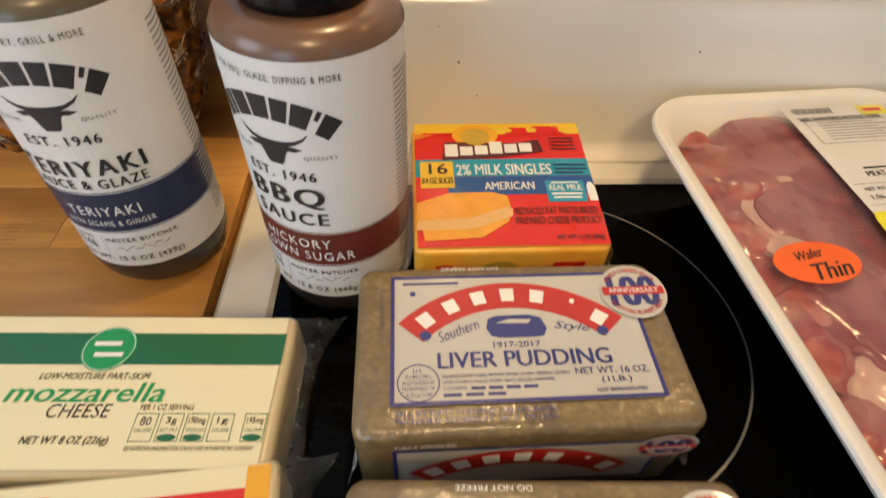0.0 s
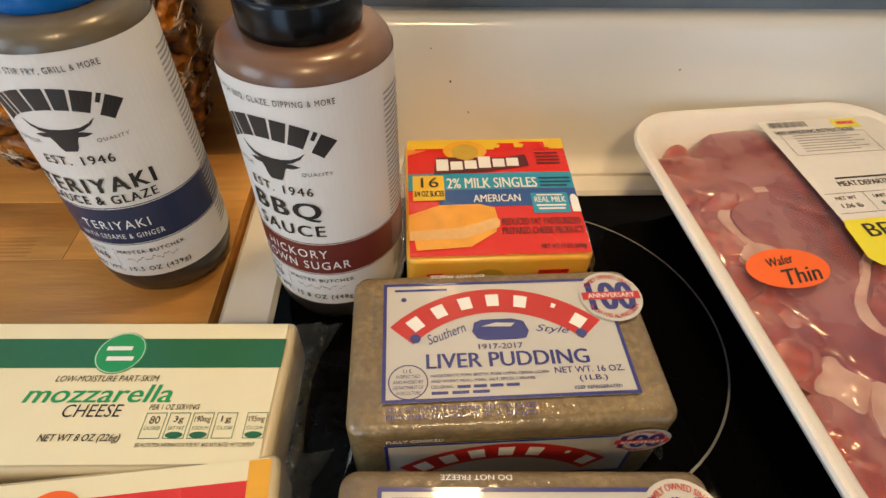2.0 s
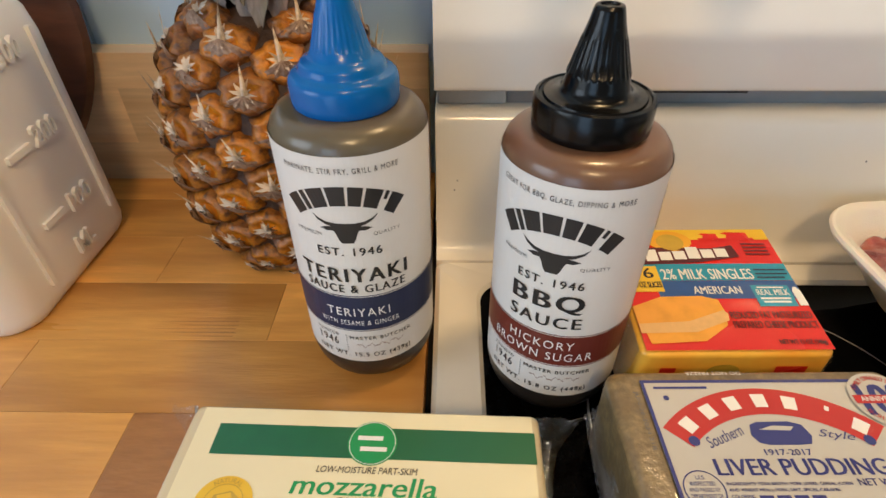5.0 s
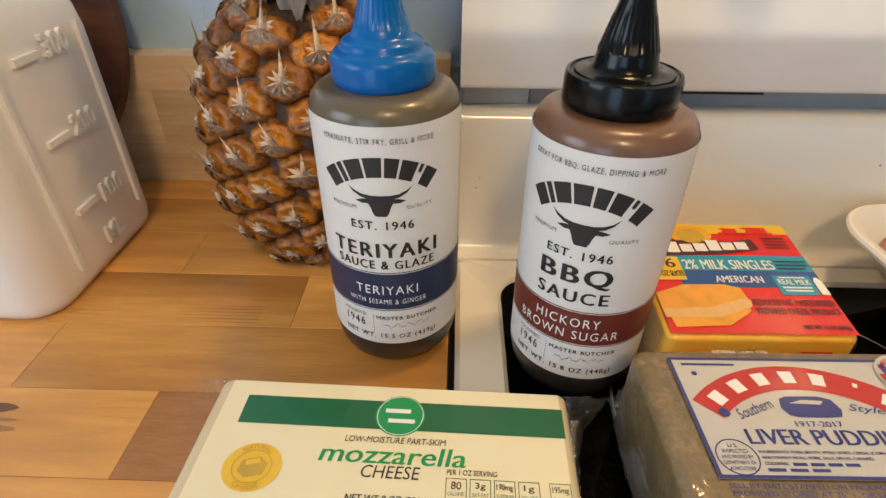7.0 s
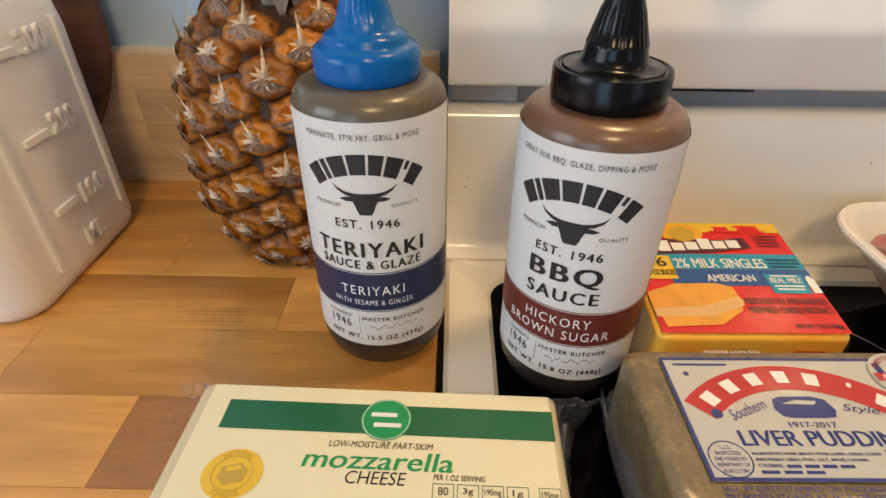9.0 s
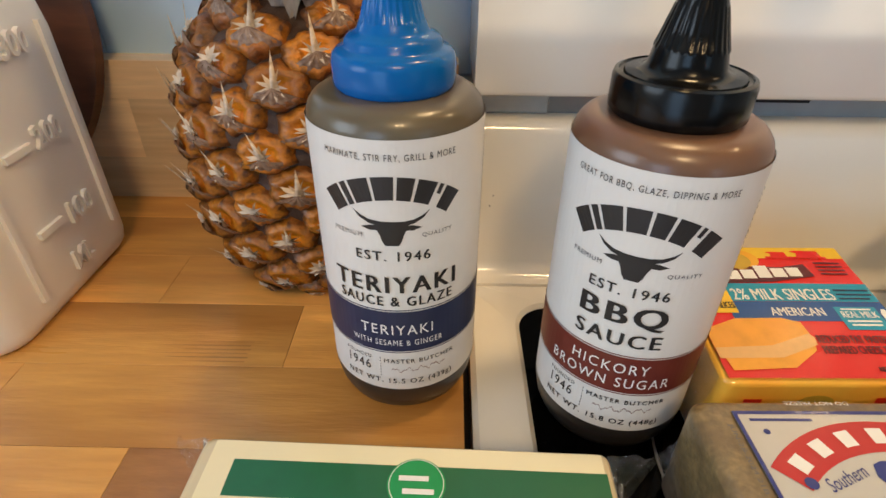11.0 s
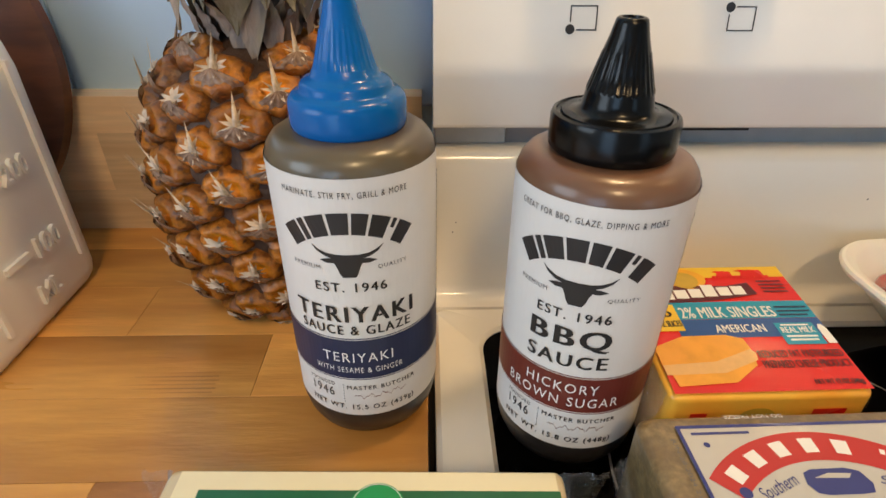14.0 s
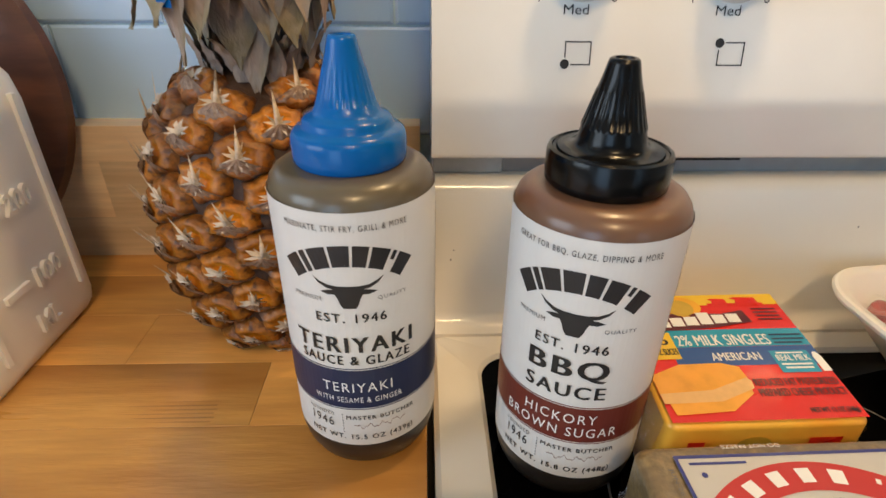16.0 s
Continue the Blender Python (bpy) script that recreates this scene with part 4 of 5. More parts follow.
    for k, tx in enumerate(("INGREDIENTS: PORK BROTH, PORK LIVERS, CEREAL (CORN", "AND WHEAT MEAL), PORK, SALT, SPICES, CARAMEL", "COLORING,")):
        w = (0.0500, 0.0440, 0.0095)[k]
        s.text(tx, -0.0333 + w / 2, -0.0182 - 0.0026 * k, w, 0.0017, "blueink", 0.0004, 0.005)
    s.strips("small_print", [(-0.0225 + 0.0068 * k, -0.0170 + 0.0068 * k, -0.0242, -0.0228) for k in range(4)] + [(-0.0333 + 0.0085 * k, -0.0264 + 0.0085 * k, -0.0268, -0.0254) for k in range(3)], "blueink", 0.0004)
    s.text("NET WT. 16 OZ.", 0.0343, -0.0175, 0.0300, 0.0030, "blueink", 0.0004, 0.01)
    s.text("(1LB.)", 0.0350, -0.0220, 0.0120, 0.0032, "blueink", 0.0004, 0.01)
    s.text("KEEP REFRIGERATED", 0.0360, -0.0262, 0.0200, 0.0016, "blueink", 0.0004, 0.01)
    s.parent = block
    s.text("SELL BY DATE STAMPED ON PACKAGE", -0.0215, -0.0334, 0.0600, 0.0021, "blueink", 0.0010, 0.02, name="stamp")
    s.text("PROVIDED STORED AT 36° F. OR LESS", -0.0215, -0.0366, 0.0600, 0.0021, "blueink", 0.0012, 0.02, name="stamp")
    s.text("DO NOT FREEZE", -0.0180, 0.0368, 0.0260, 0.0020, "whiteink", 0.0012, 0.02, turn=180, name="stamp")
    s.text("JUN-28-2024 21B", -0.0575, 0.0115, 0.0300, 0.0022, "greyink", 0.0012, 0.0, turn=-90, name="stamp")
    roundel(s, 0.0540, 0.0215, 0.0150)
    # front face print
    mf = base @ Matrix.Translation((0, -0.0392, 0.0)) @ pose(0, 0, 0, 90, 0, 0)
    f = Sheet(lambda u, v, h: mf @ Vector((u * 0.96, v, h)), block)
    fl = f.rect("label", -0.0530, 0.0530, 0.010, 0.0450, "packpaper", 0.0004, 4, 2, "white label with blue border")
    f.text("FULLY COOKED", -0.0405, 0.0482, 0.0230, 0.0022, "whiteink", 0.0006, 0.01, name="stamp")
    f.parent = fl
    f.border("border", -0.0530, 0.0530, 0.010, 0.0450, 0.0014, "blueink", 0.0006)
    f.arc("ribbon", -0.0025, -0.0230, 0.0520, 0.0650, 46, 134, "redink", 0.0006, n=30)
    for k in range(7):
        a = 126 - k * 12 - (2.0 if k > 4 else 0)
        hw = 3.2 if k != 5 else 1.0
        f.arc("maker_mark", -0.0025, -0.0230, 0.0548 if k != 5 else 0.060, 0.0625, a - hw, a + hw, "whiteink", 0.0008, n=3)
    f.parent = block
    roundel(f, 0.0540, 0.0400, 0.0125, flat=0.8)
    return block


def roundel(s, u, v, r, flat=1.0):
    """Round white anniversary sticker: red lettering round the rim, blue figures, a red ribbon across."""
    st = s.disc("sticker", u, v, r, r * flat, "packpaper", 0.0010, "round white anniversary sticker", n=36)
    old, s.parent = s.parent, st
    s.text("100", u, v, r * 1.5, r * 1.12 * flat, "blueink", 0.0012, 0.05)
    s.rect("ribbon", u - r * 0.92, u + r * 0.92, v - r * 0.15, v + r * 0.15, "redink", 0.0014, 2, 1)
    s.text("ANNIVERSARY", u, v, r * 1.5, r * 0.18, "whiteink", 0.0016, 0.01)
    s.text("FAMILY OWNED SINCE", u, v + r * 0.80 * flat, r * 1.75, r * 0.17, "redink", 0.0012, 0.01, bend=r * 0.80)
    s.text("FRESH HAS ALWAYS BEEN", u, v - r * 0.80 * flat, r * 1.75, r * 0.17, "redink", 0.0012, 0.01, bend=-r * 0.80)
    s.parent = old


liver_block((0.0568, 0.1425, 0.0003), 1.0, "clear-wrapped block of grey-brown liver pudding on the cooktop")
liver_block((0.0560, 0.0490, 0.0003), -2.0, "clear-wrapped liver pudding block in front of its twin")


# ---- cheese blocks ----
def cheese_block(name, label, at, yaw, w, d, h, red=False):
    ch = thing(name, label, "cheese", group="cheese blocks")
    base = Matrix.Translation(at) @ pose(0, 0, 0, 0, 0, yaw)
    bm = loft(soft_block(w, d, h, 0.004, 0.0004, rz=0.0035))
    for v in bm.verts:
        v.co += v.co.normalized() * noise.noise(v.co * 60 + Vector((3, 1, 2))) * 0.0005
    bm.transform(base)
    part("cheese", bm, "cheesewhite", ch, "pale cheese block in film")
    m = base @ Matrix.Translation((0, 0, h + 0.0006))
    s = Sheet(lambda u, v, hh: m @ Vector((u, v, hh)), ch)
    lab = s.rect("label", -w / 2 + 0.006, w / 2 - 0.004, -d / 2 + 0.0025, d / 2 - 0.0025, "moztop", 0.0002, 4, 2, "cream printed film front")
    s.parent = lab
    if red:
        s.rect("colour_band", -w / 2 + 0.006, w / 2 - 0.0115, 0.006, 0.0250, "red", 0.0004)
        s.rect("colour_band", w / 2 - 0.0115, w / 2 - 0.003, -d / 2 + 0.003, d / 2 - 0.003, "amber", 0.0005)
        s.disc("maker_mark", 0.0045, 0.0165, 0.0125, 0.0125, "orangered", 0.0006, "round orange maker's mark")
        s.strips("maker_mark", [(-0.0015, 0.0085, 0.0180, 0.0205), (0.0005, 0.0105, 0.0130, 0.0155)], "whiteink", 0.0008)
    else:
        s.rect("colour_band", -0.0669, 0.0797, 0.0097, 0.0252, "green", 0.0004)
        s.disc("maker_mark", 0.0059, 0.0174, 0.0113, 0.0110, "brightgreen", 0.0006, "round green maker's mark")
        s.arc("maker_mark", 0.0059, 0.0174, 0.0103, 0.0106, 0, 360, "whiteink", 0.0008, n=32)
        s.strips("maker_mark", [(-0.0010, 0.0105, 0.0186, 0.0208), (0.0008, 0.0128, 0.0132, 0.0154)], "whiteink", 0.0008)
        s.text("LOW-MOISTURE PART-SKIM", 0.0053, 0.0043, 0.0443, 0.0030, "ink", 0.0004, 0.005, 0.15)
        s.text("mozzarella", 0.0050, -0.0030, 0.0625, 0.0085, "brightgreen", 0.0004, 0.03, 0.15)
        s.text("CHEESE", 0.0052, -0.0109, 0.0245, 0.0058, "ink", 0.0004, 0.0, 0.12)
        s.text("PER 1 OZ SERVING", 0.0388, -0.0094, 0.0208, 0.0024, "ink", 0.0004, 0.015, 0.1)
        s.text("NET WT 8 OZ (226g)", 0.0047, -0.0232, 0.0327, 0.0040, "ink", 0.0004, 0.025, 0.15)
        for k, (big, small) in enumerate((("80", "CALORIES"), ("3g", "SAT FAT"), ("190mg", "SODIUM"), ("1g", "TOTAL SUGARS"), ("195mg", "CALCIUM"))):
            u = 0.0325 + 0.0098 * k + (0.0028 if k == 4 else 0)
            v = -0.0176
            s.border("fact_box", u - 0.0043, u + 0.0043, v - 0.0058, v + 0.0056, 0.0003, "green", 0.0004)
            s.text(big, u, v + 0.0024, 0.0042 if len(big) < 4 else 0.0066, 0.0034, "ink", 0.0004, 0.01)
            s.text(small, u, v - 0.0012, 0.0066, 0.0016, "green", 0.0004, 0.0)
            if k in (1, 2, 4):
                s.disc("fact_mark", u, v - 0.0042, 0.0036, 0.0014, "green", 0.0004, n=16)
        s.text("SEE NUTRITION INFORMATION FOR FAT AND SATURATED FAT CONTENT", 0.0520, -0.0260, 0.0480, 0.0017, "ink", 0.0004, 0.01, 0.1)
        s.disc("seal", -0.0528, -0.0117, 0.0123, 0.0113, "yellow", 0.0004, "round yellow seal", n=36)
        s.arc("seal", -0.0528, -0.0117, 0.0080, 0.0084, 0, 360, "gold", 0.0006, n=36, squash=0.92)
        s.text("NATURAL", -0.0528, -0.0024, 0.0130, 0.0021, "gold", 0.0006, 0.01, bend=0.0095)
        s.text("CHEESE", -0.0528, -0.0210, 0.0110, 0.0021, "gold", 0.0006, 0.01, bend=-0.0095)
        s.poly("seal", [(-0.0585, -0.0140), (-0.0575, -0.0090), (-0.0505, -0.0070), (-0.0465, -0.0100), (-0.0475, -0.0150), (-0.0545, -0.0170)], "gold", 0.0006)
        s.poly("seal", [(-0.0555, -0.0115), (-0.0560, -0.0092), (-0.0505, -0.0078), (-0.0495, -0.0100)], "yellow", 0.0008)
    # gathered film at both ends
    e = w / 2
    right = [((e - 0.003, -d / 2 + 0.004, h - 0.003), (e + 0.006, -d / 2 + 0.006, 0.008)), ((e - 0.001, -d / 4, h - 0.002), (e + 0.006, -d / 4, 0.006)),
             ((e - 0.001, 0, h - 0.001), (e + 0.005, 0.0, 0.006)), ((e - 0.001, d / 4, h - 0.002), (e + 0.006, d / 4, 0.008)),
             ((e - 0.001, d / 2 - 0.006, h - 0.001), (e + 0.010, d / 2 - 0.008, 0.012)), ((e - 0.002, d / 2 - 0.002, h), (e + 0.022, d / 2 - 0.001, h - 0.002))]
    f = crumpled(ch, [(base @ Vector(a), base @ Vector(b)) for a, b in right], 0, "clear", 3 if red else 5)
    left = [(tuple(Vector((-a[0], a[1], a[2]))), (-b[0] * 0.5 - e * 0.5 - 0.002, b[1], b[2])) for a, b in right]
    crumpled(ch, [(base @ Vector(a), base @ Vector(b)) for a, b in left], 0, "clear", 8 if red else 9)
    return ch


cheese_block("mozzarella_block", "film-wrapped mozzarella block with green printed band", (-0.1218, 0.1374, 0.0034), -1.5, 0.166, 0.0725, 0.0295)
cheese_block("cheddar_block", "film-wrapped cheese block with red printed band", (-0.1185, 0.0640, 0.0032), 4.5, 0.172, 0.0715, 0.0305, True)


# ---- cheese slices ----
def slice_pack():
    pk = thing("cheese_slices", "red and yellow film pack of orange cheese slices", "cheese slices")
    base = Matrix.Translation((0.0625, 0.2415, 0.0003)) @ pose(0, 0, 0, 0, 0, 1.0)
    w, d = 0.0965, 0.090
    loops = soft_block(w, d, 0.047, 0.005, 0.0004, rz=0.003)
    bm = loft(loops)
    for v in bm.verts:
        f = v.co.z / 0.047
        v.co.z += f * (0.0055 + 0.110 * v.co.y)
        v.co += Vector((v.co.x, v.co.y, 0)).normalized() * noise.noise(v.co * 50) * 0.0009
    bm.transform(base)
    part("pack", bm, "yellowfilm", pk, "yellow film-wrapped stack")
    m = base @ Matrix.Translation((0, 0, 0.0534)) @ pose(0, 0, 0, 6.28, 0, 0)
    bul = lambda u, v: 0.0003 * max(0, 1 - (u / 0.050) ** 2) * max(0, 1 - (v / 0.047) ** 2)
    s = Sheet(lambda u, v, h: m @ Vector((u, v, h + bul(u, v))), pk)
    lab = s.rect("label", -0.0465, 0.0470, -0.0435, 0.0435, "red", 0.0003, 12, 12, "bright red printed front")
    s.parent = lab
    s.rect("colour_band", -0.0465, 0.0470, 0.0345, 0.0435, "yellow", 0.0005, 12, 2)
    s.poly("colour_shape", [(-0.0465, 0.0300), (-0.0330, 0.0350), (-0.0100, 0.0355), (-0.0050, 0.0350), (-0.0465, 0.0351)], "orange", 0.0007)
    s.strips("colour_shape", [(0.0050, 0.0380, 0.0343, 0.0358), (-0.0420, -0.0250, 0.0343, 0.0356)], "red", 0.0007)
    for u0, k in ((0.0080, 0.75), (0.0220, 1.1)):     # grazing cattle, as plain red shapes
        s.poly("colour_shape", [(u0, 0.0356), (u0 + 0.0012 * k, 0.0390 * 0.5 + 0.0178 + 0.0012 * k), (u0 - 0.0020 * k, 0.0375 + 0.0022 * k), (u0 + 0.0010 * k, 0.0376 + 0.0030 * k), (u0 + 0.0120 * k, 0.0376 + 0.0026 * k), (u0 + 0.0125 * k, 0.0356)], "red", 0.0007)
    s.disc("colour_shape", -0.0127, 0.0335, 0.0130, 0.0085, "amber", 0.00075, n=24)
    s.disc("maker_mark", -0.0127, 0.0322, 0.0080, 0.0068, "gold", 0.0009, "plain golden oval mark", n=20)
    s.poly("maker_mark", [(-0.0320, 0.0142), (-0.0300, 0.0280), (-0.0180, 0.0278), (0.0090, 0.0270), (0.0225, 0.0296), (0.0240, 0.0200), (0.0000, 0.0158)], "darkred", 0.0008)
    for k in range(6):
        u = -0.0265 + 0.0082 * k
        s.rect("maker_mark", u - 0.0036, u + 0.0034, 0.0168 + 0.0006 * k, (0.0262 if k in (0, 3) else 0.0236) + 0.0006 * k, "whiteink", 0.0009, 2, 2)
    s.strips("small_print", [(0.0285, 0.0425, 0.0300 - 0.0028 * k, 0.0312 - 0.0028 * k) for k in range(4)], "darkred", 0.0007)
    s.rect("colour_band", -0.0465, 0.0470, 0.0020, 0.0148, "cyan", 0.0005, 12, 2)
    s.rect("colour_band", -0.0300, 0.0470, -0.0110, 0.0018, "midblue", 0.0005, 10, 2)
    s.text("2% MILK SINGLES", 0.0005, 0.0066, 0.0510, 0.0078, "whiteink", 0.0008, 0.02)
    s.text("AMERICAN", 0.0020, -0.0052, 0.0262, 0.0054, "whiteink", 0.0008, 0.02)
    s.strips("small_print", [(0.0275, 0.0455, 0.0092, 0.0104), (0.0275, 0.0455, 0.0062, 0.0074), (0.0275, 0.0430, 0.0034, 0.0046)], "navy", 0.0008)
    s.rect("seal", 0.0210, 0.0415, -0.0165, -0.0018, "cyan", 0.0007, 3, 3, "pale blue seal")
    s.text("REAL MILK", 0.0313, -0.0070, 0.0175, 0.0040, "whiteink", 0.0010, 0.02)
    s.strips("small_print", [(0.0232, 0.0394, -0.0118, -0.0106), (0.0240, 0.0386, -0.0142, -0.0130), (0.0240, 0.0386, -0.0040, -0.0030)], "whiteink", 0.0009)
    s.poly("colour_shape", [(0.0425, -0.0160), (0.0425, -0.0060), (0.0438, -0.0030), (0.0455, -0.0030), (0.0470, -0.0060), (0.0470, -0.0160)], "whiteink", 0.0007)
    s.rect("price_flash", -0.0440, -0.0265, -0.0060, 0.0130, "yellow", 0.0008, 3, 3, "yellow count flash")
    s.text("16", -0.0345, 0.0075, 0.0100, 0.0075, "ink", 0.0010, 0.02)
    s.text("3/4 OZ SLICES", -0.0352, -0.0010, 0.0165, 0.0042, "ink", 0.0010, 0.03)
    # picture of two stacked slices, broken at one edge
    s.poly("slice_picture", [(-0.0465, -0.0160), (-0.0300, -0.0095), (-0.0080, -0.0092), (0.0000, -0.0120), (0.0010, -0.0210), (-0.0200, -0.0270), (-0.0465, -0.0275)], "slice", 0.0007)
    s.poly("slice_picture", [(-0.0465, -0.0275), (-0.0200, -0.0262), (0.0002, -0.0190), (0.0018, -0.0215), (0.0010, -0.0258), (-0.0180, -0.0330), (-0.0465, -0.0335)], "crust", 0.0009)
    s.poly("slice_picture", [(-0.0440, -0.0330), (-0.0180, -0.0318), (0.0000, -0.0245), (-0.0010, -0.0290), (-0.0150, -0.0385), (-0.0430, -0.0400)], "slice", 0.0008)
    s.text("REDUCED FAT PASTEURIZED", 0.0240, -0.0222, 0.0425, 0.0045, "darkred", 0.0007, 0.02)
    s.text("PREPARED CHEESE PRODUCT", 0.0240, -0.0284, 0.0435, 0.0045, "darkred", 0.0007, 0.02)
    s.text("NET WT 12 OZ (340g)", 0.0330, -0.0395, 0.0235, 0.0036, "ink", 0.0007, 0.02)
    # front side: yellow with red shapes
    mf = base @ Matrix.Translation((0, -d / 2 - 0.0004, 0.0)) @ pose(0, 0, 0, 90, 0, 0)
    f = Sheet(lambda u, v, h: mf @ Vector((u, v, h)), pk)
    f.disc("maker_mark", -0.0060, 0.0355, 0.0085, 0.0055, "gold", 0.0006, n=20)
    f.strips("colour_shape", [(0.0200, 0.0360, 0.0335, 0.0395), (-0.0380, -0.0300, 0.0335, 0.0385)], "red", 0.0006)
    f.strips("colour_band", [(-0.0440, 0.0440, 0.0110, 0.0300)], "red", 0.0006)
    # clear end fins
    for sx, seed in ((-1, 21), (1, 22)):
        e = sx * (w / 2)
        pts = [((e, -0.040 + 0.020 * k, 0.046 + 0.0022 * k), (e + sx * 0.0085, -0.042 + 0.021 * k, 0.014 + 0.004 * (k % 2))) for k in range(5)]
        crumpled(pk, [(base @ Vector(a), base @ Vector(b)) for a, b in pts], 0, "clear", seed, "film_fin", "clear film end fin")
    return pk


slice_pack()


# ---- meat tray ----
tray = thing("meat_tray", "white foam tray of raw pork slices under stretch wrap", "meat tray")
TB = Matrix.Translation((0.2625, 0.1890, 0.0470)) @ pose(0, 0, 0, 0, 0, 5.5) @ pose(0, 0, 0, 2.4, 0, 0)
TWd, TLn = 0.188, 0.284


def tray_loop(s, r, z):
    return [TB @ Vector((x, y, z)) for x, y in outline(TWd - s, TLn - s, r, 8)]


part("foam_tray", loft([tray_loop(0.076, 0.026, -0.0405), tray_loop(0.064, 0.030, -0.0392), tray_loop(0.014, 0.036, -0.006), tray_loop(0.002, 0.037, -0.0035), tray_loop(0.0, 0.037, -0.001),
                        tray_loop(0.002, 0.036, 0.0008), tray_loop(0.012, 0.034, 0.0010), tray_loop(0.018, 0.032, -0.001), tray_loop(0.064, 0.026, -0.032), tray_loop(0.076, 0.024, -0.0345)]), "foam", tray, "white foam tray")


def slab(cx, cy, z, rx, ry, h, turn, seed, material, name, label="", fatty=False):
    """A limp slice of meat: an uneven outline, a soft edge, a gently rolling top."""
    n, rings = 40, 9
    bm = bmesh.new()
    off = Vector((seed * 3.1, seed * 1.7, seed * 0.9))
    lie = Matrix.Translation((cx, cy, z)) @ pose(0, 0, 0, 0, 0, turn)
    loops = []
    for j in range(rings + 1):
        f = j / rings
        loop = []
        for k in range(n):
            a = 2 * math.pi * k / n
            q = 1 + 0.20 * noise.noise(Vector((math.cos(a) * 1.4, math.sin(a) * 1.4, 0)) + off) + 0.06 * noise.noise(Vector((math.cos(a) * 4, math.sin(a) * 4, 1)) + off)
            g = f if not fatty else 0.86 + 0.14 * f
            x, y = rx * q * g * math.cos(a), ry * q * g * math.sin(a)
            edge = max(0.0, 1 - f ** 6) ** 0.5 if not fatty else math.sin(math.pi * min(max(f, 0.02), 0.98)) ** 0.5 * 1.12
            zz = h * edge + 0.0022 * noise.noise(Vector((x, y, 0)) * 75 + off) + 0.0050 * noise.noise(Vector((x, y, 3)) * 22 + off)
            zz = min(zz, -0.0040 - 0.0007 * (seed % 5) - z + 0.0008 * noise.noise(Vector((x, y, 7)) * 120 + off))
            p = lie @ Vector((x, y, zz))
            inset = 0.011 + 0.85 * max(0.0, -0.005 - p.z)
            p.x = max(inset - TWd / 2, min(TWd / 2 - inset, p.x))
            p.y = max(inset - TLn / 2, min(TLn / 2 - inset, p.y))
            p.z = max(p.z, -0.031)
            loop.append(bm.verts.new(TB @ p))
        loops.append(loop)
    for a, b in zip(loops, loops[1:]):
        for k in range(n):
            if not fatty or 9 <= k < 27:     # the rim of fat runs along one side only
                bm.faces.new((a[k], a[(k + 1) % n], b[(k + 1) % n], b[k]))
    if not fatty:
        bm.faces.new(loops[0])
    bm.faces.new(list(reversed(loops[-1]))) if not fatty else None
    ob = part(name, bm, material, tray, label)
    return ob


meat = [(-0.012, 0.085, -0.018, 0.058, 0.044, 0.014, 10, 1, "porkdark"), (-0.058, 0.082, -0.017, 0.022, 0.034, 0.012, 40, 2, "pork"), (0.040, 0.075, -0.018, 0.045, 0.050, 0.013, 0, 3, "pork"),
        (-0.010, 0.030, -0.018, 0.052, 0.040, 0.016, -20, 4, "porkdark"), (-0.066, 0.035, -0.019, 0.018, 0.040, 0.013, 10, 5, "pork"), (0.030, -0.020, -0.017, 0.055, 0.044, 0.016, 20, 6, "pork"),
        (-0.030, -0.028, -0.018, 0.044, 0.036, 0.015, -30, 7, "porkdark"), (-0.070, -0.020, -0.020, 0.016, 0.042, 0.013, 5, 8, "pork"), (0.010, -0.075, -0.017, 0.060, 0.042, 0.016, 10, 9, "porkdark"),
        (-0.062, -0.080, -0.020, 0.024, 0.040, 0.013, -10, 10, "pork"), (0.050, -0.100, -0.019, 0.034, 0.030, 0.014, 0, 11, "pork"), (0.055, 0.020, -0.019, 0.030, 0.040, 0.013, 0, 12, "pork")]
for cx, cy, z, rx, ry, h, turn, seed, m in meat:
    slab(cx, cy, z, rx, ry, h, turn, seed, m, "pork_slice", "raw pink pork slice")
for cx, cy, z, rx, ry, h, turn, seed in ((-0.010, 0.030, -0.0175, 0.054, 0.042, 0.0155, -20, 4), (0.030, -0.020, -0.0155, 0.057, 0.046, 0.0165, 20, 6), (0.010, -0.075, -0.0160, 0.062, 0.044, 0.0162, 10, 9)):
    slab(cx, cy, z, rx, ry, h, turn, seed, "fat", "fat_rim", "pale rim of fat", fatty=True)
for k in range(15):
    cx, cy = -0.066 + 0.011 * math.sin(k * 2.4), 0.104 - 0.0145 * k
    slab(cx, cy, -0.0165, 0.009 + 0.003 * (k % 3), 0.015 + 0.003 * (k % 2), 0.0105, 50 * k - 40, 30 + k, ("trimred", "fat", "pork", "trimred", "porkdark")[k % 5], "pork_trim", "pale fatty trimming")
# stretch wrap over the rim, drawn tight and sagging a little
rings = []
for f in (1.0, 0.93, 0.84, 0.70, 0.52, 0.34, 0.16, 0.04):
    ring = []
    for x, y in outline(TWd - 0.005, TLn - 0.005, 0.035, 12):
        x, y = x * f, y * f
        ring.append(TB @ Vector((x, y, 0.0016 - 0.0026 * (1 - f ** 3) + 0.0007 * noise.noise(Vector((x * 60, y * 25, 0))) * (1 - f ** 6))))
    rings.append(ring)
bm = loft(rings, cap=(False, True))
wrap = part("stretch_wrap", bm, "wrap", tray, "tight clear stretch wrap")
wrap.visible_shadow = False
ts = Sheet(lambda u, v, h: TB @ Vector((u, v, h - 0.0004)), tray)
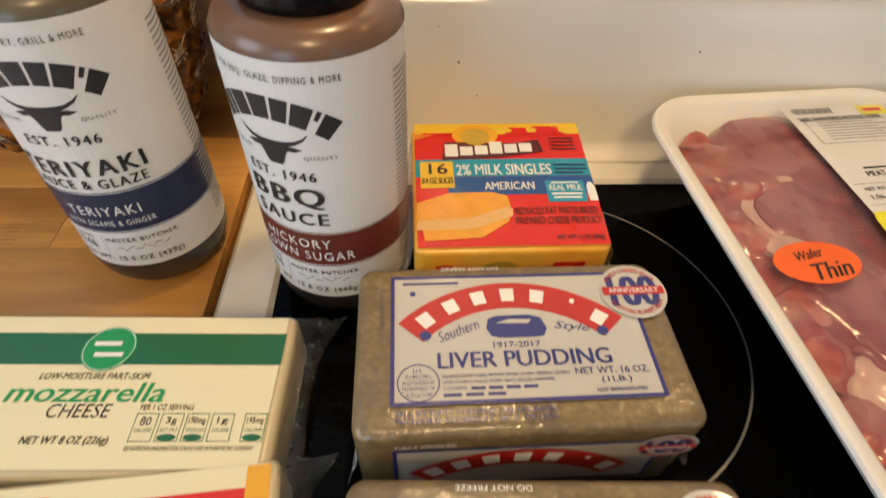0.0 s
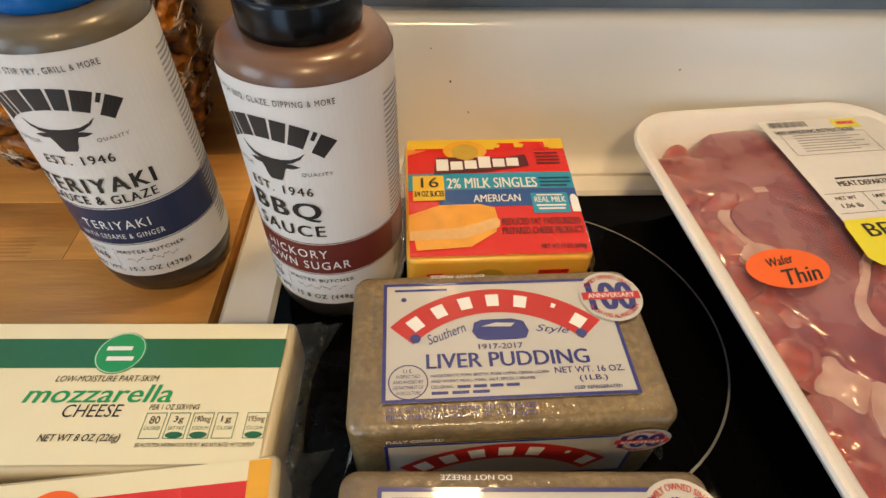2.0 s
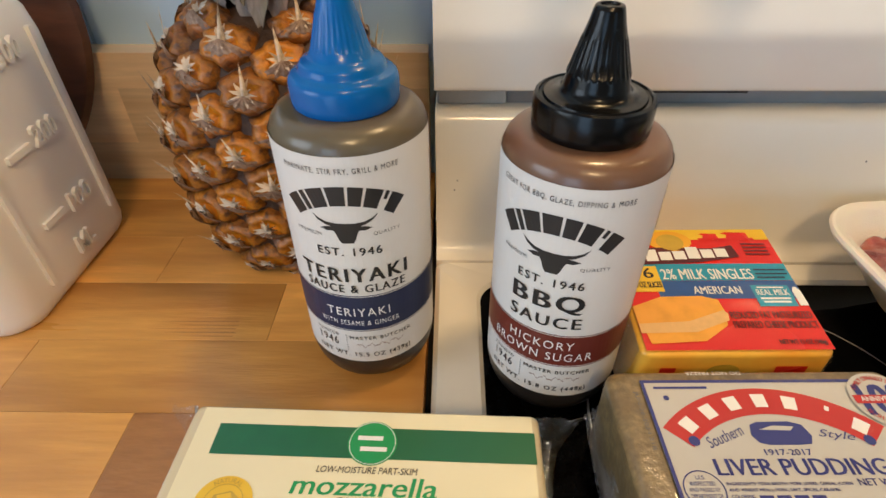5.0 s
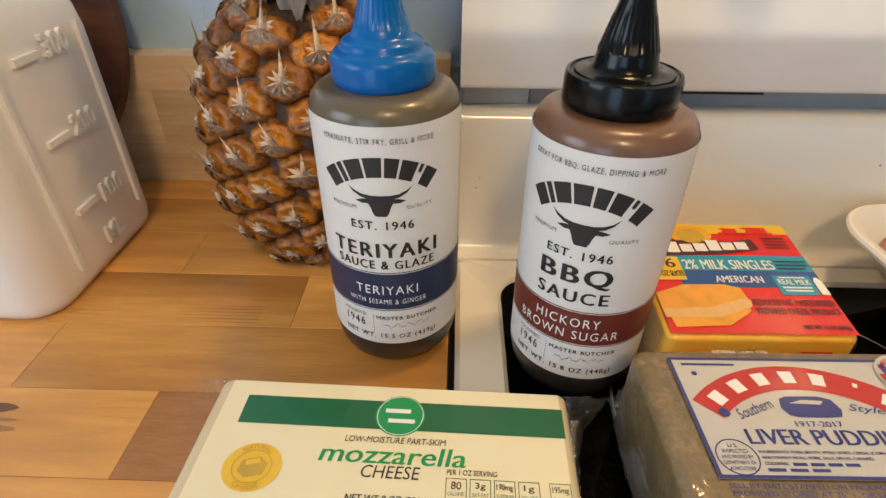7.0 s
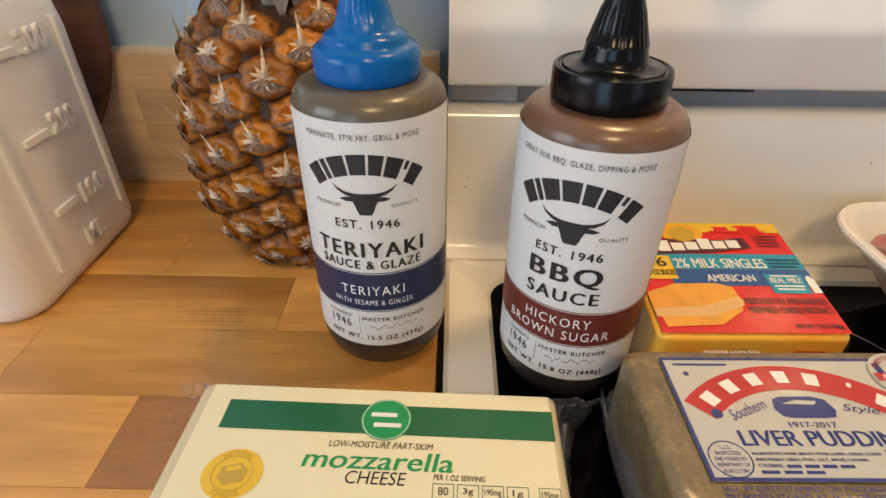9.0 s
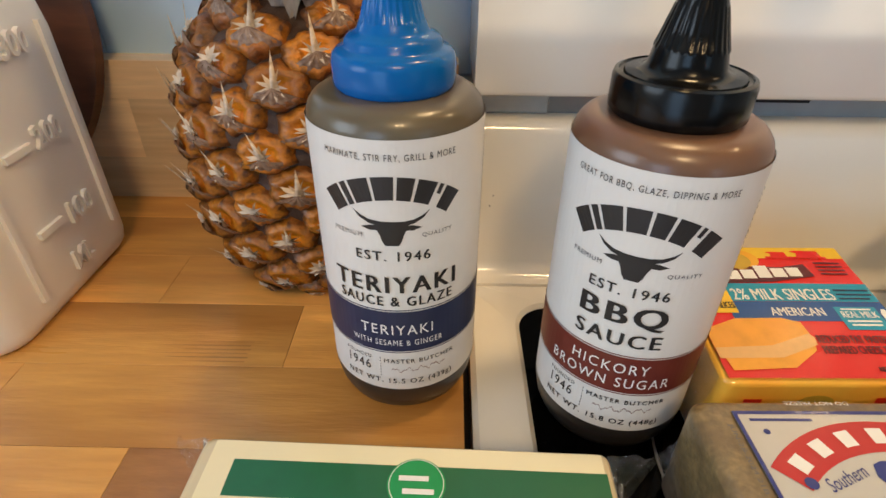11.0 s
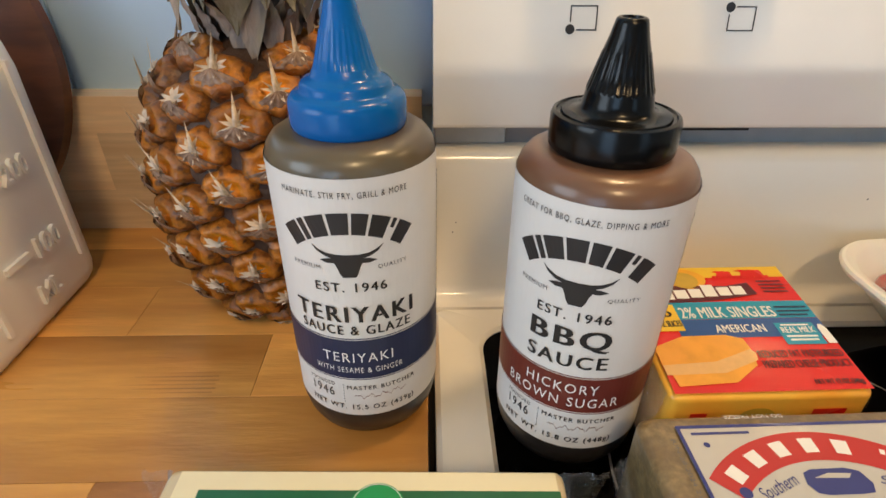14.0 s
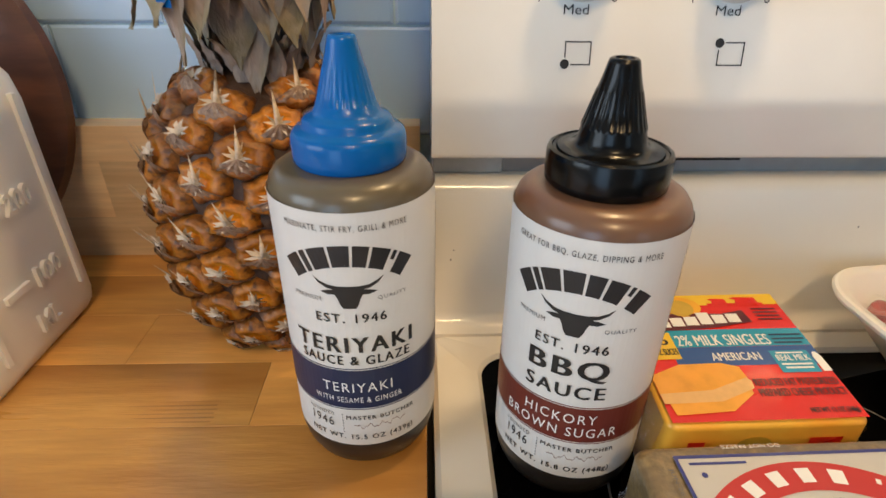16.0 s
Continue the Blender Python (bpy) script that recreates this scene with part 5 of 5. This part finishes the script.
lab = ts.rect("label", -0.0035, 0.0850, 0.0270, 0.1240, "paper", 0.0004, 2, 2, "white printed store label")
ts.parent = lab
ts.strips("barcode", [(0.0020 + 0.0016 * k, 0.0020 + 0.0016 * k + (0.0010 if k % 3 else 0.0005), 0.1165, 0.1222) for k in range(17)], "ink", 0.0006)
ts.rect("price_flash", 0.0470, 0.0655, 0.1130, 0.1225, "lemon", 0.0006)
ts.rect("maker_mark", 0.0500, 0.0625, 0.1165, 0.1195, "red", 0.0008)
ts.text("SAFE HANDLING INSTRUCTIONS", 0.0300, 0.1115, 0.0560, 0.0034, "ink", 0.0006, 0.02)
ts.border("print_box", 0.0040, 0.0640, 0.0880, 0.1095, 0.0003, "ink", 0.0006)
ts.strips("small_print", [(0.0120, 0.0500 + 0.008 * ((k * 3) % 2), 0.1070 - 0.0026 * k, 0.1078 - 0.0026 * k) for k in range(7)], "palegrey", 0.0006)
ts.text("MEAT DEPARTMENT", 0.0350, 0.0608, 0.0440, 0.0042, "ink", 0.0006, 0.02)
ts.strips("small_print", [(0.0140, 0.0580, 0.0650, 0.0664)], "ink", 0.0006)
ts.strips("print_line", [(-0.0010, 0.0800, 0.0530, 0.0533), (-0.0010, 0.0800, 0.0370, 0.0373), (0.0230, 0.0233, 0.0373, 0.0530), (0.0500, 0.0503, 0.0373, 0.0530)], "ink", 0.0006)
ts.text("NET WT", 0.0100, 0.0490, 0.0130, 0.0028, "ink", 0.0006, 0.01)
ts.text("UNIT PRICE", 0.0365, 0.0490, 0.0180, 0.0028, "ink", 0.0006, 0.01)
ts.text("1.06 lb", 0.0100, 0.0430, 0.0130, 0.0034, "ink", 0.0006, 0.01)
ts.text("$3.49/lb", 0.0365, 0.0430, 0.0150, 0.0034, "ink", 0.0006, 0.01)
ts.text("SELL BY", 0.0680, 0.0560, 0.0180, 0.0030, "ink", 0.0006, 0.01)
ts.parent = tray
yl = ts.poly("sticker", [(-0.0075, 0.0050), (-0.0055, 0.0275), (-0.0030, 0.0320), (0.0750, 0.0320), (0.0800, 0.0280), (0.0800, 0.0020), (0.0760, -0.0020), (-0.0030, -0.0005)], "lemon", 0.0010, "bright yellow store sticker")
ts.parent = yl
ts.text("BEST IF", 0.0280, 0.0235, 0.0480, 0.0098, "ink", 0.0012, 0.02)
ts.text("IN THE", 0.0340, 0.0090, 0.0420, 0.0098, "ink", 0.0012, 0.02)
ts.parent = tray
os_ = ts.disc("sticker", -0.0540, 0.0036, 0.0222, 0.0128, "orangered", 0.0010, "oval orange sticker with handwriting", n=40)
ts.parent = os_
ts.text("Wafer", -0.0555, 0.0085, 0.0150, 0.0054, "ink", 0.0012, 0.014, 0.4, 8, name="handwriting")
ts.text("Thin", -0.0490, -0.0014, 0.0205, 0.0092, "ink", 0.0012, 0.024, 0.4, 5, name="handwriting")

# ---- pineapple ----
pine = thing("pineapple", "ripe pineapple with orange eyes and dried brown crown", "pineapple")
PINE_GIRTH = 1.20
pine.scale = (PINE_GIRTH, PINE_GIRTH, 1.0)
pine.location = V(-0.1915 + 0.1975 * PINE_GIRTH, 0.3500 - 0.3365 * PINE_GIRTH, WOOD)
PX, PY = -0.1975, 0.3365
PROF = [(0.0, 0.028), (0.004, 0.034), (0.012, 0.0415), (0.030, 0.0500), (0.055, 0.0553), (0.085, 0.0575), (0.115, 0.0560), (0.140, 0.0500), (0.157, 0.0410), (0.168, 0.0300), (0.173, 0.0200)]


def pine_r(z):
    return float(np.interp(z, [p[0] for p in PROF], [p[1] for p in PROF]))


zs = [0.173 * k / 40 for k in range(41)]
bm = lathe([(0.0, 0.0)] + [(pine_r(z) - 0.0028, z) for z in zs] + [(0.0, 0.174)], (PX, PY, 0), 64)
for v in bm.verts:
    d = Vector((v.co.x - PX, v.co.y - PY, 0))
    v.co += d * 0.05 * noise.noise(v.co * 160)
part("body", bm, "eyebrown", pine, "brown scaly rind")


def shared(name, bm, material):
    bm.transform(Matrix.Scale(U, 4))
    bmesh.ops.recalc_face_normals(bm, faces=bm.faces)
    me = bpy.data.meshes.new(name)
    bm.to_mesh(me)
    bm.free()
    for p in me.polygons:
        p.use_smooth = True
    me.materials.append(M[material])
    return me


def eye_mesh(seed):
    """A lumpy six-sided boss with a dimple; z points out of the fruit, y up."""
    bm = bmesh.new()
    n, off, loops = 24, Vector((seed * 2.3, seed, seed * 0.7)), []
    for j, (f, h) in enumerate(((1.0, -0.003), (0.94, 0.0008), (0.84, 0.0034), (0.66, 0.0046), (0.46, 0.0040), (0.22, 0.0022))):
        loop = []
        for k in range(n):
            a = 2 * math.pi * k / n
            q = 1 / max(abs(math.cos((a + math.pi / 6) % (math.pi / 3) - math.pi / 6)), 0.8)
            lump = 1 + 0.07 * math.sin(9 * a + seed) * (1 if 0.3 < f < 0.95 else 0) + 0.06 * noise.noise(Vector((math.cos(a), math.sin(a), f)) * 2 + off)
            x, y = 0.0102 * f * q * lump * math.cos(a), 0.0090 * f * q * lump * math.sin(a) + 0.0006
            loop.append(bm.verts.new((x, y, h + 0.0006 * noise.noise(Vector((x, y, 0)) * 500 + off))))
        loops.append(loop)
    for a, b in zip(loops, loops[1:]):
        for k in range(n):
            bm.faces.new((a[k], a[(k + 1) % n], b[(k + 1) % n], b[k]))
    bm.faces.new(loops[-1])
    return shared("eye", bm, "eyeorange")


def bract_mesh(seed):
    """A papery fan over an eye's lower half: pale at the dimple, drawn out to two thin side points."""
    bm = bmesh.new()
    off = Vector((seed, 2.0, 5.0))
    rows, n = [], 18
    for j in range(6):
        f = j / 5
        row_ = []
        for k in range(n + 1):
            t = -1 + 2 * k / n
            a = radians(270 + 60 * t)
            q = 1 + 0.10 * noise.noise(Vector((t * 4, 0, seed)) + off)
            x = 0.0102 * f * q * math.cos(a) * (1 + 0.12 * abs(t) ** 6)
            y = 0.0006 + 0.0078 * f * q * math.sin(a)
            z = 0.0073 - 0.0052 * f ** 2.2 + 0.0007 * math.sin(t * 17 + seed) * f + 0.0005 * noise.noise(Vector((t * 9, f * 3, 1)) + off)
            row_.append(bm.verts.new((x, y, z)))
        rows.append(row_)
    for a, b in zip(rows, rows[1:]):
        for k in range(n):
            bm.faces.new((a[k], a[k + 1], b[k + 1], b[k]))
    return shared("bract", bm, "bract")


def flower_mesh(seed):
    """The dry star of a withered flower in the dimple of an eye."""
    bm = bmesh.new()
    r = random.Random(seed)
    for k in range(9):
        a = 2 * math.pi * k / 9 + r.uniform(-0.2, 0.2)
        c = Vector((0, 0.0010, 0.0056))
        d = Vector((math.cos(a), math.sin(a), 0))
        sd = Vector((-d.y, d.x, 0)) * r.uniform(0.0006, 0.0013)
        ln = r.uniform(0.0038, 0.0066)
        bm.faces.new([bm.verts.new(c + sd), bm.verts.new(c + d * ln * 0.6 + sd * 0.6 + Vector((0, 0, 0.0014))), bm.verts.new(c + d * ln + Vector((0, 0, r.uniform(0.0, 0.0016)))), bm.verts.new(c - sd)])
    return shared("dry_flower", bm, "dry")


def spike_mesh():
    bm = bmesh.new()
    ring = [bm.verts.new((0.0022 * math.cos(a), -0.002 + 0.0009 * math.sin(a), 0.0046)) for a in (0, 2.1, 4.2)]
    mid = [bm.verts.new((0.0013 * math.cos(a), 0.0040 + 0.0006 * math.sin(a), 0.0075)) for a in (0, 2.1, 4.2)]
    tip = bm.verts.new((0.0006, 0.0140, 0.0120))
    for k in range(3):
        j = (k + 1) % 3
        bm.faces.new((ring[k], ring[j], mid[j], mid[k]))
        bm.faces.new((mid[k], mid[j], tip))
    return shared("spike", bm, "dry")


eyes, bracts, flowers, spike = [eye_mesh(k) for k in range(5)], [bract_mesh(k) for k in range(5)], [flower_mesh(k) for k in range(4)], spike_mesh()
prng = random.Random(12)
area_to, tot, levels = [], 0.0, 400
for k in range(levels):
    zk = 0.170 * k / levels
    tot += pine_r(zk) * math.hypot(1, (pine_r(zk + 0.003) - pine_r(zk - 0.003)) / 0.006)
    area_to.append(tot)
N_EYES = 112
for k in range(N_EYES):
    z = 0.170 * float(np.interp((k + 0.5) / N_EYES * tot, area_to, range(levels))) / levels + 0.001
    a = k * radians(137.508)
    r = pine_r(z)
    slope = (pine_r(z + 0.003) - pine_r(z - 0.003)) / 0.006
    out = Vector((math.cos(a), math.sin(a), -slope)).normalized()
    up = (Vector((0, 0, 1)) - out * out.z).normalized()
    side = up.cross(out)
    m3 = Matrix((side, up, out)).transposed().to_4x4()
    size = (0.97 + 0.29 * min(1, r / 0.055)) * prng.uniform(0.94, 1.06)
    m = Matrix.Translation(V(PX + (r - 0.0030) * math.cos(a), PY + (r - 0.0030) * math.sin(a), max(z, 0.006))) @ m3 @ pose(0, 0, 0, 0, 0, prng.uniform(-9, 9)) @ Matrix.Scale(size, 4)
    e = new("eye", eyes[k % 5])
    e.parent, e.matrix_local = pine, m
    b = new("bract", bracts[(k * 3) % 5])
    b.parent = e
    fl = new("dry_flower", flowers[k % 4])
    fl.parent = e
    if z > 0.030 and prng.random() < 0.85:
        sp = new("spike", spike)
        sp.parent = e


def leaf_mesh(length, width, seed, droop=False, blunt=3.0, bend=(-0.3, 0.7)):
    """A dried leaf, hollow along its middle. Upright ones rise and curl; drooping ones arch over and hang, their points down."""
    bm = bmesh.new()
    rows, n = [], 14
    r = random.Random(seed)
    curl, twist = r.uniform(*bend), r.uniform(-0.8, 0.8) * (0.6 if blunt > 3 else 1)
    p, ang = Vector((0, 0, 0)), 0.0
    for j in range(n + 1):
        f = j / n
        w = width * (0.55 + 0.55 * math.sin(math.pi * min(f * 1.1, 1))) * (1 - f ** blunt) + 0.0004
        tw = twist * f
        row_ = []
        for t in (-1, -0.6, -0.2, 0.2, 0.6, 1):
            hollow = 0.28 * w * t * t + 0.0016 * noise.noise(Vector((t * 2, f * 7, seed * 3.3)))
            row_.append(bm.verts.new(p + Vector((w * t * math.cos(tw) + 0.0012 * noise.noise(Vector((f * 5, t, seed))), hollow * math.cos(ang) + w * t * math.sin(tw), hollow * math.sin(ang)))))
        rows.append(row_)
        ang = curl * f if not droop else -0.5 + 3.35 * min(1, f * 2.4) if f < 0.42 else 2.85 + 0.35 * (f - 0.42) / 0.58
        p = p + Vector((0, -math.sin(ang), math.cos(ang))) * length / n
    for a, b in zip(rows, rows[1:]):
        for k in range(5):
            bm.faces.new((a[k], a[k + 1], b[k + 1], b[k]))
    return shared("leaf", bm, "leaf")


lrng = random.Random(7)
leaves = [leaf_mesh(0.080 + 0.012 * k, 0.0098 + 0.0008 * (k % 3), k) for k in range(6)]
hanging = [leaf_mesh(0.084 + 0.006 * k, 0.0125 + 0.0012 * (k % 3), 40 + k, True) for k in range(6)]
tucked = [leaf_mesh(0.056 + 0.004 * k, 0.0088 + 0.0011 * (k % 3), 80 + k, blunt=4.5, bend=(-0.75, 0.1)) for k in range(5)]
stubs = [leaf_mesh(0.024 + 0.004 * k, 0.0048, 60 + k) for k in range(3)]
for k in range(148):
    a = k * radians(137.508) + 0.4
    if k < 34:      # small dry leaves round the foot of the crown
        z, r, tilt, me, sc = 0.164 + 0.0003 * k, 0.030 - 0.0003 * k, lrng.uniform(-4, 26), stubs[k % 3], lrng.uniform(0.7, 1.1)
    elif k < 82:    # leaves that arch over and hang
        z, r, tilt, me, sc = 0.222 + lrng.uniform(0, 0.022), 0.013 + lrng.uniform(0, 0.006), lrng.uniform(-5, 7), hanging[k % 6], lrng.uniform(0.55, 0.84)
    elif k >= 112:  # broad withered leaves folded down, their points at the foot of the crown
        inner = k % 3 == 0
        z, r, tilt, me, sc = (0.230 if inner else 0.249) + lrng.uniform(-0.007, 0.007), (0.036 if inner else 0.050) + lrng.uniform(-0.003, 0.003), 180 + lrng.uniform(8, 22), tucked[k % 5], lrng.uniform(0.85, 1.06)
    else:           # upright heart of the crown
        z, r, tilt, me, sc = 0.176, 0.020 - 0.0005 * (k - 82), lrng.uniform(0, 16), leaves[k % 6], lrng.uniform(0.85, 1.1)
    m = Matrix.Translation(V(PX + 0.003 + 0.90 * r * math.cos(a), PY + 0.90 * r * math.sin(a), z + 0.004)) @ pose(0, 0, 0, 0, 0, math.degrees(a) + 90 + lrng.uniform(-14, 14)) @ pose(0, 0, 0, tilt, 0, 0)
    lf = new("leaf", me)
    lf.parent, lf.matrix_local = pine, m @ Matrix.Scale(sc, 4)
tag_at = round_sheet(pine, (PX + 0.003, PY, 0), 0.047, -30)
tag_at.rect("tag", -0.006, 0.006, 0.208, 0.233, "bluecap", 0.0, 4, 2, "blue plastic tag between the crown leaves")

# ---- graduated jug ----
jug = thing("plastic_jug", "white plastic jug with raised millilitre markings", "jug")
jug.location.z = WOOD * U
JX, JY = -0.4125, 0.3085
layers = []
for z, s, r in ((0.0, 0.016, 0.018), (0.0015, 0.008, 0.020), (0.006, 0.002, 0.022), (0.012, 0.0, 0.022), (0.150, 0.0, 0.022), (0.164, 0.003, 0.022), (0.176, 0.012, 0.024), (0.186, 0.030, 0.026),
                (0.198, 0.056, 0.026), (0.212, 0.080, 0.024), (0.224, 0.092, 0.020), (0.262, 0.094, 0.020)):
    layers.append([(JX + x, JY + y, z) for x, y in outline(0.149 - s, 0.139 - s, r, 8)])
part("body", loft(layers), "jug", jug, "milky white plastic body")
part("cap", lathe([(0.0, 0.30), (0.026, 0.30), (0.0285, 0.297), (0.0285, 0.258), (0.0, 0.258)], (JX, JY, 0), 48, wobble=lambda a, z: 1 + 0.01 * math.cos(40 * a)), "jug", jug, "white screw cap")
mj = Matrix.Translation((JX + 0.0745, 0, 0)) @ Matrix(((0, 0, 1, 0), (1, 0, 0, 0), (0, 1, 0, 0), (0, 0, 0, 1)))


def raised(pts, faces, name, t=0.0024):
    """Marks moulded proud of the jug's face; u runs along y, v up."""
    bm = bmesh.new()
    lo = [bm.verts.new(mj @ Vector((u, v, -0.0005))) for u, v in pts]
    hi = [bm.verts.new(mj @ Vector((u, v, t))) for u, v in pts]
    count = {}
    for f in faces:
        bm.faces.new([hi[i] for i in f])
        for i, j in zip(f, f[1:] + f[:1]):
            count[(i, j)] = True
    for i, j in count:
        if (j, i) not in count:
            bm.faces.new((hi[i], lo[i], lo[j], hi[j]))
    bmesh.ops.recalc_face_normals(bm, faces=bm.faces)
    return part(name, bm, "jug", jug, "raised moulded marking")


for body_text, u, v, w, hgt in (("100", 0.3300, 0.0510, 0.0240, 0.0135), ("200", 0.3275, 0.1005, 0.0240, 0.0135), ("300", 0.3285, 0.1490, 0.0240, 0.0135), ("ML", 0.3160, 0.0235, 0.0190, 0.0125)):
    co, faces = glyphs(body_text, 0.02)
    raised([(u + x * w, v + y * hgt) for x, y in co], faces, "marking")
for v in (0.0495, 0.0960, 0.1445):
    raised([(0.2900, v), (0.3110, v), (0.3110, v + 0.0042), (0.2900, v + 0.0042)], [(0, 1, 2, 3)], "tick")
for u, v0, v1 in ((0.3540, 0.0260, 0.1560), (0.2740, 0.0180, 0.1560)):
    raised([(u - 0.0016, v0), (u + 0.0016, v0), (u + 0.0016, v1), (u - 0.0016, v1)], [(0, 1, 2, 3)], "rib")

# ---- round dark board behind the jug ----
board = thing("round_board", "dark brown round wooden board leaning on the wall", "board")
board.location.z = WOOD * U
bm = lathe([(0.0, 0.0), (0.128, 0.0), (0.136, 0.002), (0.139, 0.008), (0.136, 0.014), (0.128, 0.016), (0.120, 0.0145), (0.0, 0.0145)], seg=96)
bm.transform(Matrix.Translation((-0.4890, 0.4180, 0.1395)) @ pose(0, 0, 0, 84, 0, 8))
part("disc", bm, "brown", board, "dark polished wood")
